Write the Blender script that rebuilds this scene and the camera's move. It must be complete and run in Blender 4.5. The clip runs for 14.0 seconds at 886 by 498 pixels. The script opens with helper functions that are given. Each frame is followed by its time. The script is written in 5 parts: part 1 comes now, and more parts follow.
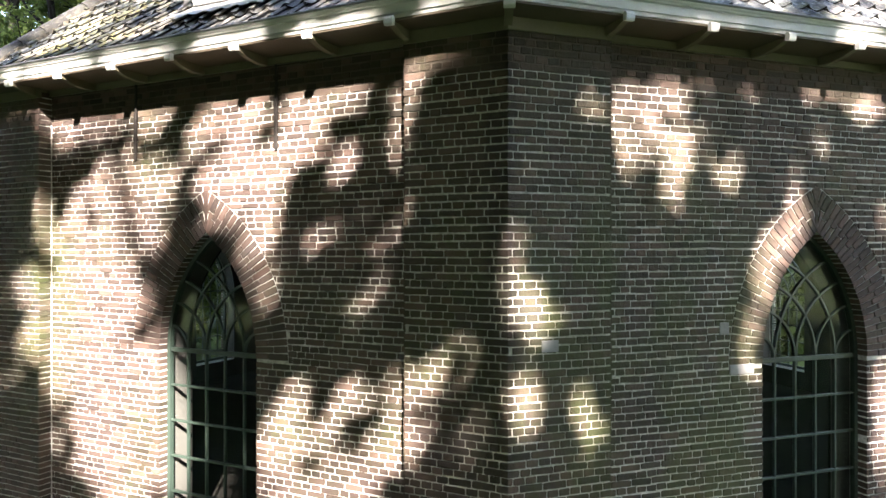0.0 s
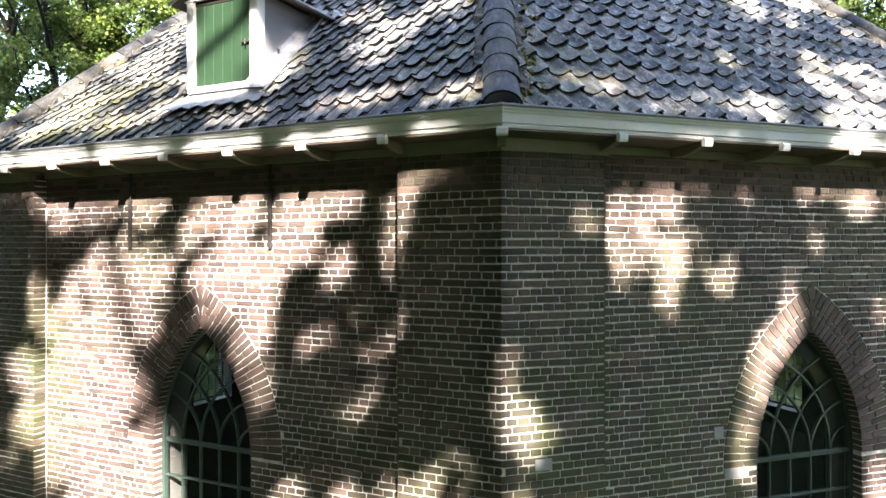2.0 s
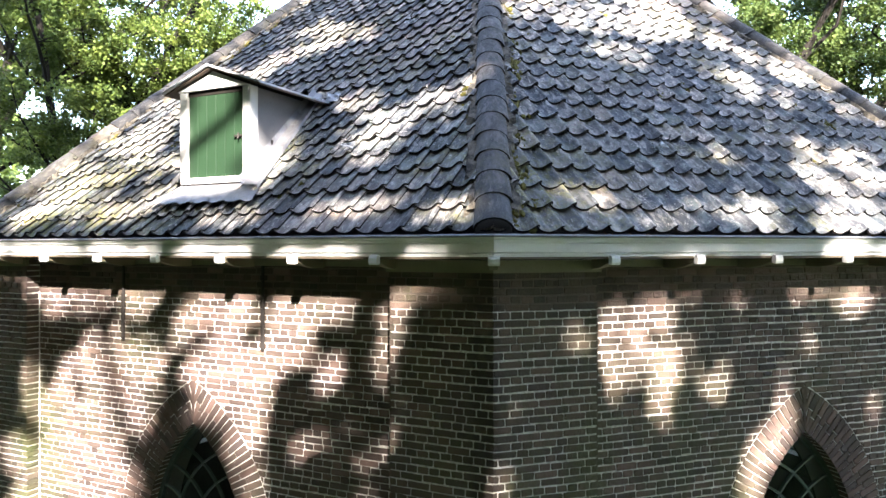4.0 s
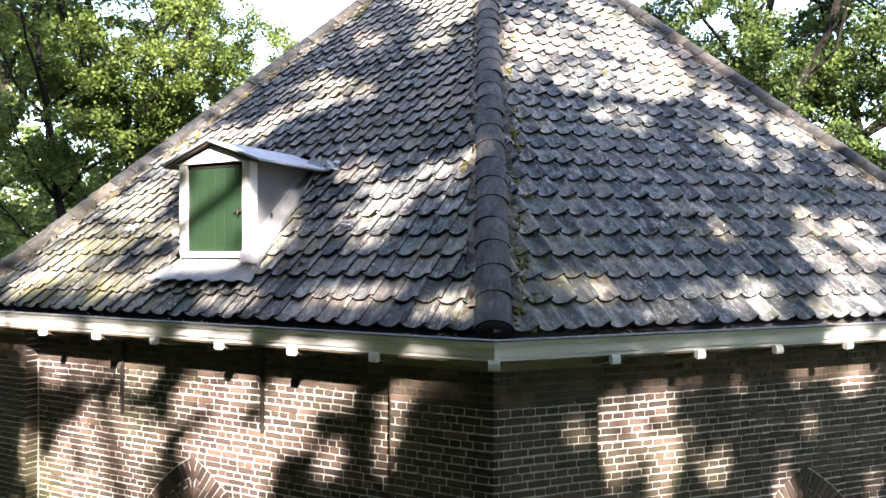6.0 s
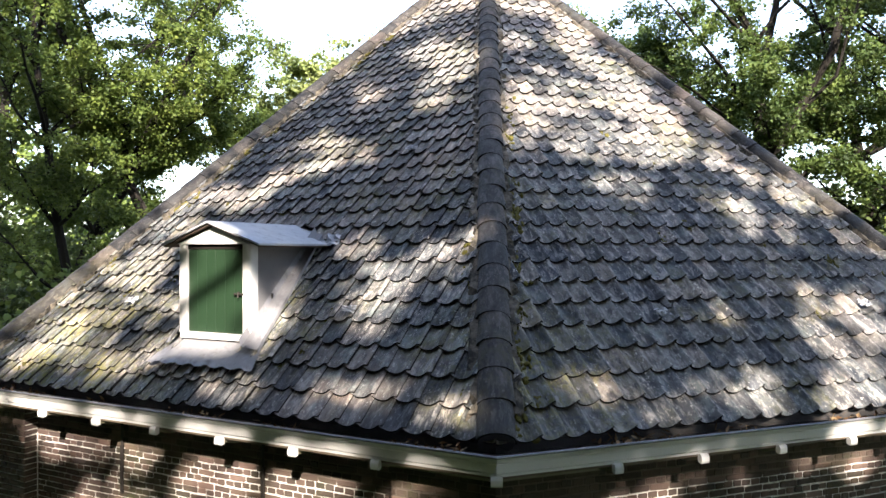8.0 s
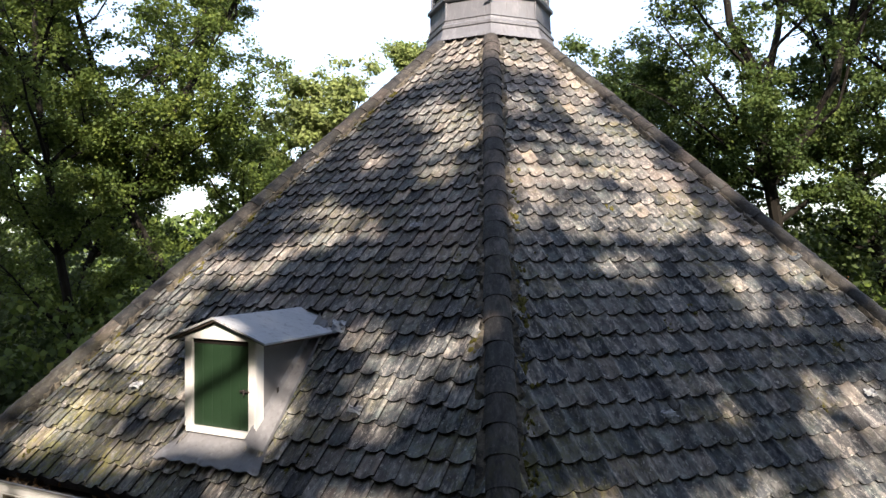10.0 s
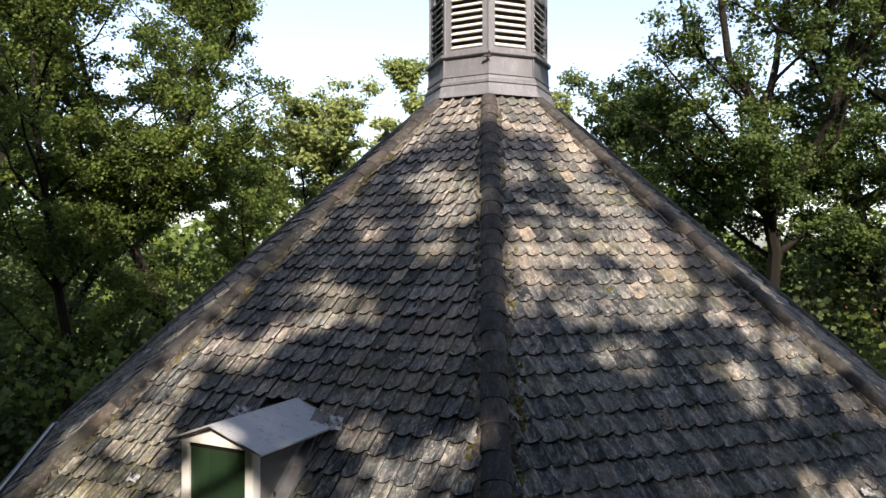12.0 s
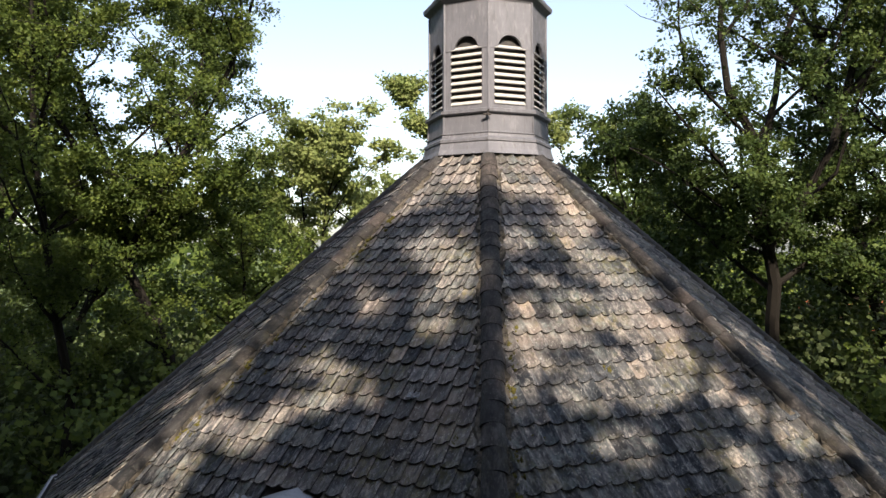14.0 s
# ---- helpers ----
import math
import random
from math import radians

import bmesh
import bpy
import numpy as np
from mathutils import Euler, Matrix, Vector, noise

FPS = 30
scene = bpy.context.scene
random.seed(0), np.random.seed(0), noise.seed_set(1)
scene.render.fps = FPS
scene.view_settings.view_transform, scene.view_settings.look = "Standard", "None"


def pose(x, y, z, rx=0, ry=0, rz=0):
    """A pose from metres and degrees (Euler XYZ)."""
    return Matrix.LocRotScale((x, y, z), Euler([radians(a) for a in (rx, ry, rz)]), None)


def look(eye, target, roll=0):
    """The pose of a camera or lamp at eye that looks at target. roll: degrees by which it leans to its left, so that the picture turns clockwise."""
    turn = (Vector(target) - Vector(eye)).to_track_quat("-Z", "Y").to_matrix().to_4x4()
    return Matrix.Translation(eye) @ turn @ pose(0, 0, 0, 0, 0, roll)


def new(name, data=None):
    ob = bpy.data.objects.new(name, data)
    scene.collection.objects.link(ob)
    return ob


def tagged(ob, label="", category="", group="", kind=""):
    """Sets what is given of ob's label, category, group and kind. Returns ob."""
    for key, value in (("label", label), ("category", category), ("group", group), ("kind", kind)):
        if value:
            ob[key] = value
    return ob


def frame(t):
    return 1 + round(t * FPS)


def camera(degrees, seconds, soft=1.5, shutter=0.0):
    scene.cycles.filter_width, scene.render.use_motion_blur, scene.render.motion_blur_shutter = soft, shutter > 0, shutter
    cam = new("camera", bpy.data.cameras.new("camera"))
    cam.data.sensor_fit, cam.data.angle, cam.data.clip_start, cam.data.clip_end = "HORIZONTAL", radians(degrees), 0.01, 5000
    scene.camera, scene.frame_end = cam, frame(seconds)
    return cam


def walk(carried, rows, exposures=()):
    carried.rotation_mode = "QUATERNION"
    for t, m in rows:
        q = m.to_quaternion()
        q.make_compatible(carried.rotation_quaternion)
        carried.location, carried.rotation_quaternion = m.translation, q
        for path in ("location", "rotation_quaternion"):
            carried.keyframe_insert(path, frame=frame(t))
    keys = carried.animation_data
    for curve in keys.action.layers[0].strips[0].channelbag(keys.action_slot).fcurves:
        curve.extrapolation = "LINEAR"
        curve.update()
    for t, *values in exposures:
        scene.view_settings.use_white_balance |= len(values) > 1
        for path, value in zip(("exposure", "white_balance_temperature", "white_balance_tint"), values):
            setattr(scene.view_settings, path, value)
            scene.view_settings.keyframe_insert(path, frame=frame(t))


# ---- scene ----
# ---- camera and its climb ----
cam = camera(64.5, 14.0)
METRES, EYE = 7.0, 3.4
ROWS = [
    (0.0, 0.0, 0.0, 0.0, -0.0, 0.0, 0.0),
    (0.5, -0.0005, -0.0002, 0.0328, -0.0, -0.0, -0.0),
    (1.0, -0.0001, 0.0003, 0.0692, -0.01, -0.0, -0.0),
    (1.5, 0.0027, 0.0008, 0.1056, -0.02, 0.0, 0.02),
    (2.0, 0.0076, 0.0012, 0.1426, -0.03, -0.01, 0.03),
    (2.5, 0.0126, 0.0023, 0.1796, -0.05, -0.0, 0.02),
    (3.0, 0.016, 0.0024, 0.2193, -0.07, -0.0, 0.04),
    (5.5, 0.015, 0.0038, 0.3717, -0.2, 0.05, 0.04),
    (6.0, 0.0144, 0.0041, 0.402, -0.22, 0.05, 0.04),
    (6.5, 0.0148, 0.005, 0.4322, -0.24, 0.07, 0.03),
    (7.0, 0.0148, 0.0059, 0.4619, -0.23, 0.09, 0.04),
    (7.5, 0.014, 0.0071, 0.4936, -0.24, 0.07, 0.03),
    (8.0, 0.0115, 0.0092, 0.5279, -0.26, 0.08, 0.01),
    (10.5, 0.001, 0.0113, 0.7153, -0.29, 0.1, 0.01),
    (11.0, 0.0031, 0.0114, 0.757, -0.29, 0.1, 0.01),
    (11.5, 0.0056, 0.012, 0.7982, -0.29, 0.11, 0.02),
    (12.0, 0.0061, 0.0117, 0.8379, -0.32, 0.11, 0.03),
    (12.5, 0.0057, 0.0126, 0.8754, -0.33, 0.13, 0.03),
    (13.0, 0.0049, 0.0132, 0.9148, -0.35, 0.12, 0.05),
    (13.5, 0.0052, 0.0138, 0.9551, -0.36, 0.12, 0.06),
    (14.0, 0.0053, 0.0142, 0.9982, -0.37, 0.13, 0.09),
]
walk(cam, [(t, pose(METRES * x, METRES * y, EYE + METRES * z, 90 + pitch, roll, yaw)) for t, x, y, z, yaw, pitch, roll in ROWS],
     exposures=[(0.0, 3.66, 6100, 12), (3.0, 3.76, 5950, 12), (7.0, 2.88, 6200, 13), (8.2, 2.48, 6250, 12), (10.3, 1.5, 6450, 12), (12.0, 1.25, 6550, 12), (14.0, 1.08, 6600, 12)])

# ---- daylight ----
SUN_HEADING, SUN_HEIGHT = -9.0, 33.0      # degrees: where its rays go (clockwise from +y), and its height
world = bpy.data.worlds.new("world")
scene.world = world
world.use_nodes = True
sky = world.node_tree.nodes.new("ShaderNodeTexSky")
sky.sky_type, sky.sun_disc = "NISHITA", False
sky.sun_elevation, sky.sun_rotation = radians(SUN_HEIGHT), radians(180 + SUN_HEADING)
sky.air_density, sky.dust_density = 1.0, 2.0
haze = world.node_tree.nodes.new("ShaderNodeHueSaturation")      # a hazy, pale summer sky
haze.inputs["Saturation"].default_value, haze.inputs["Value"].default_value = 0.80, 1.40
world.node_tree.links.new(sky.outputs[0], haze.inputs["Color"])
world.node_tree.links.new(haze.outputs[0], world.node_tree.nodes["Background"].inputs[0])
world.node_tree.nodes["Background"].inputs[1].default_value = 0.103
RAY = Vector((math.sin(radians(SUN_HEADING)) * math.cos(radians(SUN_HEIGHT)),
              math.cos(radians(SUN_HEADING)) * math.cos(radians(SUN_HEIGHT)), -math.sin(radians(SUN_HEIGHT))))
sun = new("sun", bpy.data.lights.new("sun", "SUN"))
sun.data.energy, sun.data.angle, sun.data.color = 4.25, radians(0.75), (1.0, 0.862, 0.70)
sun.matrix_world = look((0, -30, 30), Vector((0, -30, 30)) + RAY)

# ---- materials ----
def mat(name, build, rough=0.8, metal=0.0):
    """A node material; build(tree helper) returns colour socket and, if wanted, height and roughness sockets."""
    m = bpy.data.materials.new(name)
    m.use_nodes = True
    nt = m.node_tree
    bsdf = nt.nodes["Principled BSDF"]
    bsdf.inputs["Roughness"].default_value, bsdf.inputs["Metallic"].default_value = rough, metal
    if rough > 0.75:
        bsdf.inputs["Specular IOR Level"].default_value = 0.2
    out = build(Tree(nt))
    out = out if isinstance(out, tuple) else (out,)
    nt.links.new(out[0], bsdf.inputs["Base Color"])
    if len(out) > 1 and out[1] is not None:
        bump = nt.nodes.new("ShaderNodeBump")
        bump.inputs["Strength"].default_value, bump.inputs["Distance"].default_value = (out[3] if len(out) > 3 else 0.5), 0.01
        nt.links.new(out[1], bump.inputs["Height"])
        nt.links.new(bump.outputs[0], bsdf.inputs["Normal"])
    if len(out) > 2 and out[2] is not None:
        nt.links.new(out[2], bsdf.inputs["Roughness"])
    return m


class Tree:
    def __init__(self, nt):
        self.nt = nt
        self.coord = nt.nodes.new("ShaderNodeTexCoord").outputs["Object"]
        self.place = nt.nodes.new("ShaderNodeNewGeometry")

    def node(self, kind, **inputs):
        n = self.nt.nodes.new(kind)
        for key, v in inputs.items():
            self.put(n.inputs[key.replace("_", " ")], v)
        return n

    def put(self, socket, v):
        if isinstance(v, bpy.types.NodeSocket):
            self.nt.links.new(v, socket)
        else:
            socket.default_value = v

    def noise(self, scale, detail=4.0, rough=0.6, stretch=None, world=True, offset=0.0):
        v = self.place.outputs["Position"] if world else self.coord
        if stretch:
            n = self.node("ShaderNodeMapping", Vector=v, Scale=stretch, Location=(offset, offset, offset))
            v = n.outputs[0]
        return self.node("ShaderNodeTexNoise", Vector=v, Scale=scale, Detail=detail, Roughness=rough).outputs["Fac"]

    def ramp(self, fac, stops):
        n = self.node("ShaderNodeValToRGB", Fac=fac)
        e = n.color_ramp.elements
        while len(e) < len(stops):
            e.new(0.5)
        for el, (p, c) in zip(e, stops):
            el.position, el.color = p, (*c, 1) if len(c) == 3 else c
        return n.outputs["Color"]

    def step(self, fac, low, high):
        n = self.node("ShaderNodeMapRange", Value=fac)
        n.inputs["From Min"].default_value, n.inputs["From Max"].default_value = low, high
        return n.outputs[0]

    def mix(self, fac, a, b, how="MIX"):
        n = self.nt.nodes.new("ShaderNodeMix")
        n.data_type, n.blend_type = "RGBA", how
        self.put(n.inputs[0], fac)
        self.put(n.inputs[6], a if isinstance(a, bpy.types.NodeSocket) else (*a, 1))
        self.put(n.inputs[7], b if isinstance(b, bpy.types.NodeSocket) else (*b, 1))
        return n.outputs[2]

    def maths(self, how, a, b=0.0):
        n = self.nt.nodes.new("ShaderNodeMath")
        n.operation = how
        self.put(n.inputs[0], a)
        self.put(n.inputs[1], b)
        return n.outputs[0]

    def chance(self, island):
        if island:
            return self.place.outputs["Random Per Island"]
        return self.nt.nodes.new("ShaderNodeObjectInfo").outputs["Random"]

    def height(self):
        return self.node("ShaderNodeSeparateXYZ", Vector=self.place.outputs["Position"]).outputs[2]


def green_bloom(t):
    """Tall streaks of algae on the corner pier and beside the far pier."""
    squat = t.node("ShaderNodeMapping", Vector=t.place.outputs["Position"], Scale=(1, 1, 0.35)).outputs[0]
    total = None
    for where, far, near in (((1.15, 6.0, 0.8), 1.25, 0.35), ((-4.85, 8.4, 1.0), 0.75, 0.1), ((2.4, 6.6, 0.6), 1.2, 0.5)):
        away = t.nt.nodes.new("ShaderNodeVectorMath")
        away.operation = "DISTANCE"
        t.put(away.inputs[0], squat)
        away.inputs[1].default_value = where
        spot = t.step(away.outputs["Value"], far, near)
        total = spot if total is None else t.maths("MAXIMUM", total, spot)
    return t.maths("MULTIPLY", total, t.step(t.noise(2.1, 5, 0.65, stretch=(1, 1, 0.6), offset=2.0), 0.31, 0.54))


def brick_build(island):
    def build(t):
        r = t.chance(island)
        base = t.ramp(r, [(0.0, (0.034, 0.028, 0.027)), (0.25, (0.082, 0.058, 0.052)), (0.5, (0.052, 0.040, 0.037)),
                          (0.75, (0.104, 0.072, 0.062)), (0.94, (0.150, 0.102, 0.087)), (1.0, (0.044, 0.038, 0.039))])
        grain = t.noise(60, 5)
        base = t.mix(t.maths("MULTIPLY", t.step(grain, 0.35, 0.75), 0.32), base, (0.13, 0.09, 0.074))
        algae = t.step(t.noise(0.55, 5, 0.6), 0.47, 0.68)
        algae = t.maths("MULTIPLY", algae, t.step(t.noise(9, 3), 0.2, 0.7))
        algae = t.maths("MAXIMUM", algae, green_bloom(t))
        base = t.mix(t.maths("MULTIPLY", algae, 0.72), base, (0.060, 0.076, 0.026))
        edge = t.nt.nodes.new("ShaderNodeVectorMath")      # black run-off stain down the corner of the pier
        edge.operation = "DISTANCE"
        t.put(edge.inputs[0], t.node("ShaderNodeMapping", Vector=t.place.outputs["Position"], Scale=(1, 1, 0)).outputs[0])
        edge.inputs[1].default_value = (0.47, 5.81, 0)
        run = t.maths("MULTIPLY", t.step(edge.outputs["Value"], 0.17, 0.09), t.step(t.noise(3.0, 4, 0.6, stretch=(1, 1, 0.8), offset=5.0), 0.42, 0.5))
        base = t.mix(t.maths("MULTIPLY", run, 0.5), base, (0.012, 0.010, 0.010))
        soot = t.step(t.noise(1.3, 4, 0.55, offset=7.0, stretch=(1, 1, 0.7)), 0.56, 0.74)
        base = t.mix(t.maths("MULTIPLY", soot, 0.6), base, (0.045, 0.038, 0.04))
        return base, t.maths("ADD", grain, t.maths("MULTIPLY", t.noise(14, 3), 1.5)), t.step(grain, -1.2, 1.3), 0.7
    return build


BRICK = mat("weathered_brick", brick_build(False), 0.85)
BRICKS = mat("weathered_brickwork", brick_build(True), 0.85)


def mortar_build(t):
    c = t.mix(t.step(t.noise(19, 5, 0.7), 0.34, 0.62), (0.50, 0.49, 0.46), (0.80, 0.79, 0.76))
    chipped = t.step(t.noise(26, 4, 0.7, offset=9.0), 0.53, 0.60)      # soot where the pointing has crumbled
    c = t.mix(t.maths("MULTIPLY", chipped, 0.4), c, (0.20, 0.19, 0.165))
    dirty = t.step(t.noise(0.8, 5, 0.6, offset=3.0, stretch=(1, 1, 1)), 0.45, 0.7)
    c = t.mix(t.maths("MULTIPLY", dirty, 0.35), c, (0.24, 0.235, 0.175))
    c = t.mix(t.maths("MULTIPLY", green_bloom(t), 0.4), c, (0.30, 0.32, 0.17))
    return c, t.noise(90, 3), None, 0.5


MORTAR = mat("lime_mortar", mortar_build, 0.9)
DARK_MORTAR = mat("grey_brown_mortar", lambda t: (t.mix(t.noise(6, 5, 0.7), (0.045, 0.036, 0.030), (0.20, 0.17, 0.14)), t.noise(90, 3), None, 0.5), 0.9)


def tile_build(island, dark=1.0):
    def build(t):
        r = t.chance(island)
        shift = t.node("ShaderNodeCombineXYZ", X=t.maths("MULTIPLY", r, 37.0), Y=t.maths("MULTIPLY", r, 91.0), Z=t.maths("MULTIPLY", r, 53.0)).outputs[0]
        add = t.nt.nodes.new("ShaderNodeVectorMath")
        t.put(add.inputs[0], t.coord)
        t.put(add.inputs[1], shift)
        own = add.outputs[0]
        def grain(scale, detail, rough, stretch):
            v = t.node("ShaderNodeMapping", Vector=own, Scale=stretch).outputs[0]
            return t.node("ShaderNodeTexNoise", Vector=v, Scale=scale, Detail=detail, Roughness=rough).outputs["Fac"]
        base = t.ramp(r, [(0.0, (0.024, 0.027, 0.034)), (0.2, (0.095, 0.100, 0.106)), (0.42, (0.034, 0.038, 0.046)),
                          (0.62, (0.140, 0.134, 0.124)), (0.78, (0.060, 0.062, 0.066)), (0.92, (0.158, 0.138, 0.120)), (1.0, (0.046, 0.050, 0.057))])
        streak = grain(11, 6, 0.72, (1.7, 0.5, 0.5))
        base = t.mix(t.maths("MULTIPLY", t.step(streak, 0.49, 0.60), 0.6), base, (0.30, 0.28, 0.26))
        run = grain(8, 5, 0.7, (2.6, 0.6, 0.6))                     # dark runs where the rain goes down
        base = t.mix(t.maths("MULTIPLY", t.step(run, 0.52, 0.60), 0.7), base, (0.024, 0.024, 0.028))
        soot = grain(7, 6, 0.7, (1.3, 0.7, 0.7))
        base = t.mix(t.maths("MULTIPLY", t.step(soot, 0.50, 0.62), 0.72), base, (0.028, 0.030, 0.036))
        patch = t.step(t.noise(0.5, 4, 0.6), 0.48, 0.66)
        base = t.mix(t.maths("MULTIPLY", patch, 0.36), base, (0.22, 0.175, 0.145))
        film = t.maths("MULTIPLY", t.step(grain(5, 5, 0.7, (1, 0.8, 0.8)), 0.50, 0.66), t.step(t.noise(0.9, 3, 0.6, offset=4.0, stretch=(1, 1, 1)), 0.40, 0.58))
        base = t.mix(t.maths("MULTIPLY", film, 0.55), base, (0.17, 0.20, 0.19))      # grey-green lichen film
        lichen = t.step(grain(22, 6, 0.8, (1.3, 0.7, 0.7)), 0.56, 0.66)
        base = t.mix(t.maths("MULTIPLY", lichen, 0.8), base, (0.44, 0.43, 0.39))
        moss = t.maths("MULTIPLY", t.step(t.noise(1.1, 5, 0.65, offset=11.0, stretch=(1, 1, 1)), 0.49, 0.66), t.step(grain(14, 4, 0.6, (1, 0.6, 0.6)), 0.42, 0.60))
        base = t.mix(t.maths("MULTIPLY", moss, 0.55), base, (0.115, 0.105, 0.035))
        total = None                      # yellow-green growth on the damp lower slope and beside the dormer
        for where, far, near in (((-4.2, 8.2, 5.8), 2.3, 0.3), ((-1.75, 7.75, 6.35), 0.9, 0.1), ((0.9, 6.4, 5.9), 1.3, 0.1)):
            away = t.nt.nodes.new("ShaderNodeVectorMath")
            away.operation = "DISTANCE"
            t.put(away.inputs[0], t.place.outputs["Position"])
            away.inputs[1].default_value = where
            spot = t.step(away.outputs["Value"], far, near)
            total = spot if total is None else t.maths("MAXIMUM", total, spot)
        damp = t.maths("MULTIPLY", total, t.step(grain(17, 5, 0.65, (1, 0.7, 0.7)), 0.44, 0.58))
        damp = t.maths("MULTIPLY", damp, t.step(t.noise(2.6, 4, 0.6), 0.38, 0.6))
        base = t.mix(t.maths("MULTIPLY", damp, 0.9), base, (0.145, 0.138, 0.042))
        again = t.maths("FRACT", t.maths("MULTIPLY", r, 17.31))      # each tile was fired and has weathered differently
        base = t.mix(1.0, base, t.ramp(again, [(0.0, (0.45, 0.48, 0.53)), (0.25, (1.15, 1.15, 1.12)), (0.45, (0.66, 0.71, 0.75)), (0.65, (1.5, 1.42, 1.35)), (0.85, (0.85, 0.85, 0.86)), (1.0, (1.3, 1.3, 1.3))]), "MULTIPLY")
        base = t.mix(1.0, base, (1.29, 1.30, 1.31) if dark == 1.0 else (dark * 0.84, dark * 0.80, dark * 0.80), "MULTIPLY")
        fine = grain(120, 4, 0.6, (1, 1, 1))
        return base, t.maths("ADD", fine, t.maths("MULTIPLY", streak, 1.2)), t.step(soot, -0.7, 0.9), 0.55
    return build


TILE = mat("old_clay_pantile", tile_build(False), 0.8)
TILES = mat("old_clay_pantiles", tile_build(True), 0.8)
# Tile colour cut to 0.22: the shadow gap under each lip, painted on.
LIP = mat("gap_shadow_tile_edge", tile_build(False, 0.22), 0.8)
HIP_PALE = mat("brown_grey_ridge_tile", tile_build(False, 0.34), 0.75)
HIP_BED = mat("weathered_hip_mortar", lambda t: (t.mix(t.step(t.noise(7, 6, 0.75), 0.40, 0.62), (0.030, 0.028, 0.024), (0.17, 0.15, 0.12)), t.noise(70, 4), None, 0.8), 0.95)
HIP = mat("dark_ridge_tile", tile_build(False, 0.36), 0.55)


def paint_build(a, b, wear, scale=3.0):
    def build(t):
        c = t.mix(t.noise(scale, 5, 0.6), a, b)
        c = t.mix(t.maths("MULTIPLY", t.step(t.noise(22, 5, 0.7), 0.58, 0.75), 0.5), c, wear)
        return c, t.noise(40, 3), None, 0.25
    return build


WHITE = mat("white_paint", paint_build((0.60, 0.60, 0.60), (0.69, 0.69, 0.685), (0.48, 0.48, 0.45)), 0.5)
SLAT = mat("weathered_louvre_paint", paint_build((0.42, 0.42, 0.41), (0.55, 0.55, 0.53), (0.22, 0.22, 0.21), 5.0), 0.6)
# Near-black timber: shade of ceiling and hatch recess put into the colour.
TIMBER = mat("shadow_dark_timber", paint_build((0.006, 0.005, 0.004), (0.012, 0.010, 0.008), (0.016, 0.013, 0.011)), 0.8)
CREAM = mat("cream_soffit_paint", paint_build((0.135, 0.122, 0.078), (0.20, 0.185, 0.125), (0.08, 0.068, 0.045)), 0.6)
SOFFIT = mat("brown_stained_soffit", paint_build((0.085, 0.066, 0.046), (0.13, 0.104, 0.072), (0.05, 0.04, 0.03)), 0.7)
CHEEK = mat("grey_painted_panel", paint_build((0.13, 0.13, 0.138), (0.19, 0.19, 0.195), (0.08, 0.08, 0.085)), 0.6)
GREEN = mat("green_paint", paint_build((0.010, 0.027, 0.012), (0.016, 0.037, 0.018), (0.035, 0.06, 0.036), 6.0), 0.45)
BAR = mat("grey_green_glazing_paint", paint_build((0.026, 0.042, 0.034), (0.050, 0.072, 0.060), (0.13, 0.15, 0.14), 8.0), 0.3)
BAR.node_tree.nodes["Principled BSDF"].inputs["Specular IOR Level"].default_value = 0.4
PLASTER = mat("white_plaster", paint_build((0.11, 0.107, 0.10), (0.15, 0.146, 0.14), (0.07, 0.068, 0.063)), 0.85)
# Far darker than real plaster: the unlit interior's shade is in this colour.
INNER = mat("shadow_dark_interior", paint_build((0.008, 0.0075, 0.007), (0.013, 0.012, 0.011), (0.006, 0.006, 0.005)), 0.9)
IRON = mat("black_iron", lambda t: (t.mix(t.noise(30, 4), (0.018, 0.017, 0.017), (0.05, 0.042, 0.038)), t.noise(60, 3), None, 0.5), 0.6, 0.4)


def lead_build(a, b):
    def build(t):
        c = t.mix(t.noise(2.5, 6, 0.65, stretch=(1, 1, 0.5)), a, b)
        c = t.mix(t.maths("MULTIPLY", t.step(t.noise(7, 6, 0.75, stretch=(1.6, 1.6, 0.5)), 0.52, 0.68), 0.4), c, (0.33, 0.33, 0.345))
        c = t.mix(t.maths("MULTIPLY", t.step(t.noise(6, 5, 0.6, stretch=(3, 3, 0.35)), 0.55, 0.7), 0.45), c, (0.08, 0.075, 0.075))
        return c, t.maths("ADD", t.noise(5, 2), t.maths("MULTIPLY", t.noise(50, 3), 0.3)), t.step(t.noise(7, 4), -0.2, 1.1), 0.5
    return build


LEAD = mat("weathered_lead", lead_build((0.112, 0.116, 0.136), (0.205, 0.210, 0.235)), 0.5, 0.15)
BOARD = mat("brown_board", paint_build((0.075, 0.055, 0.042), (0.12, 0.09, 0.07), (0.2, 0.18, 0.15)), 0.8)
APRON = mat("dull_lead_sheet", lead_build((0.15, 0.15, 0.162), (0.23, 0.23, 0.243)), 0.6, 0.1)
ZINC = mat("pale_zinc", lead_build((0.33, 0.345, 0.37), (0.46, 0.475, 0.50)), 0.8, 0.0)
# Gutter lining, roof deck and hip ends; on the cupola core it paints shade.
DARK = mat("dark_lining_and_cavity_shade", lambda t: (t.mix(t.noise(20, 4), (0.03, 0.03, 0.035), (0.07, 0.065, 0.06)), t.noise(40, 3)), 0.7)
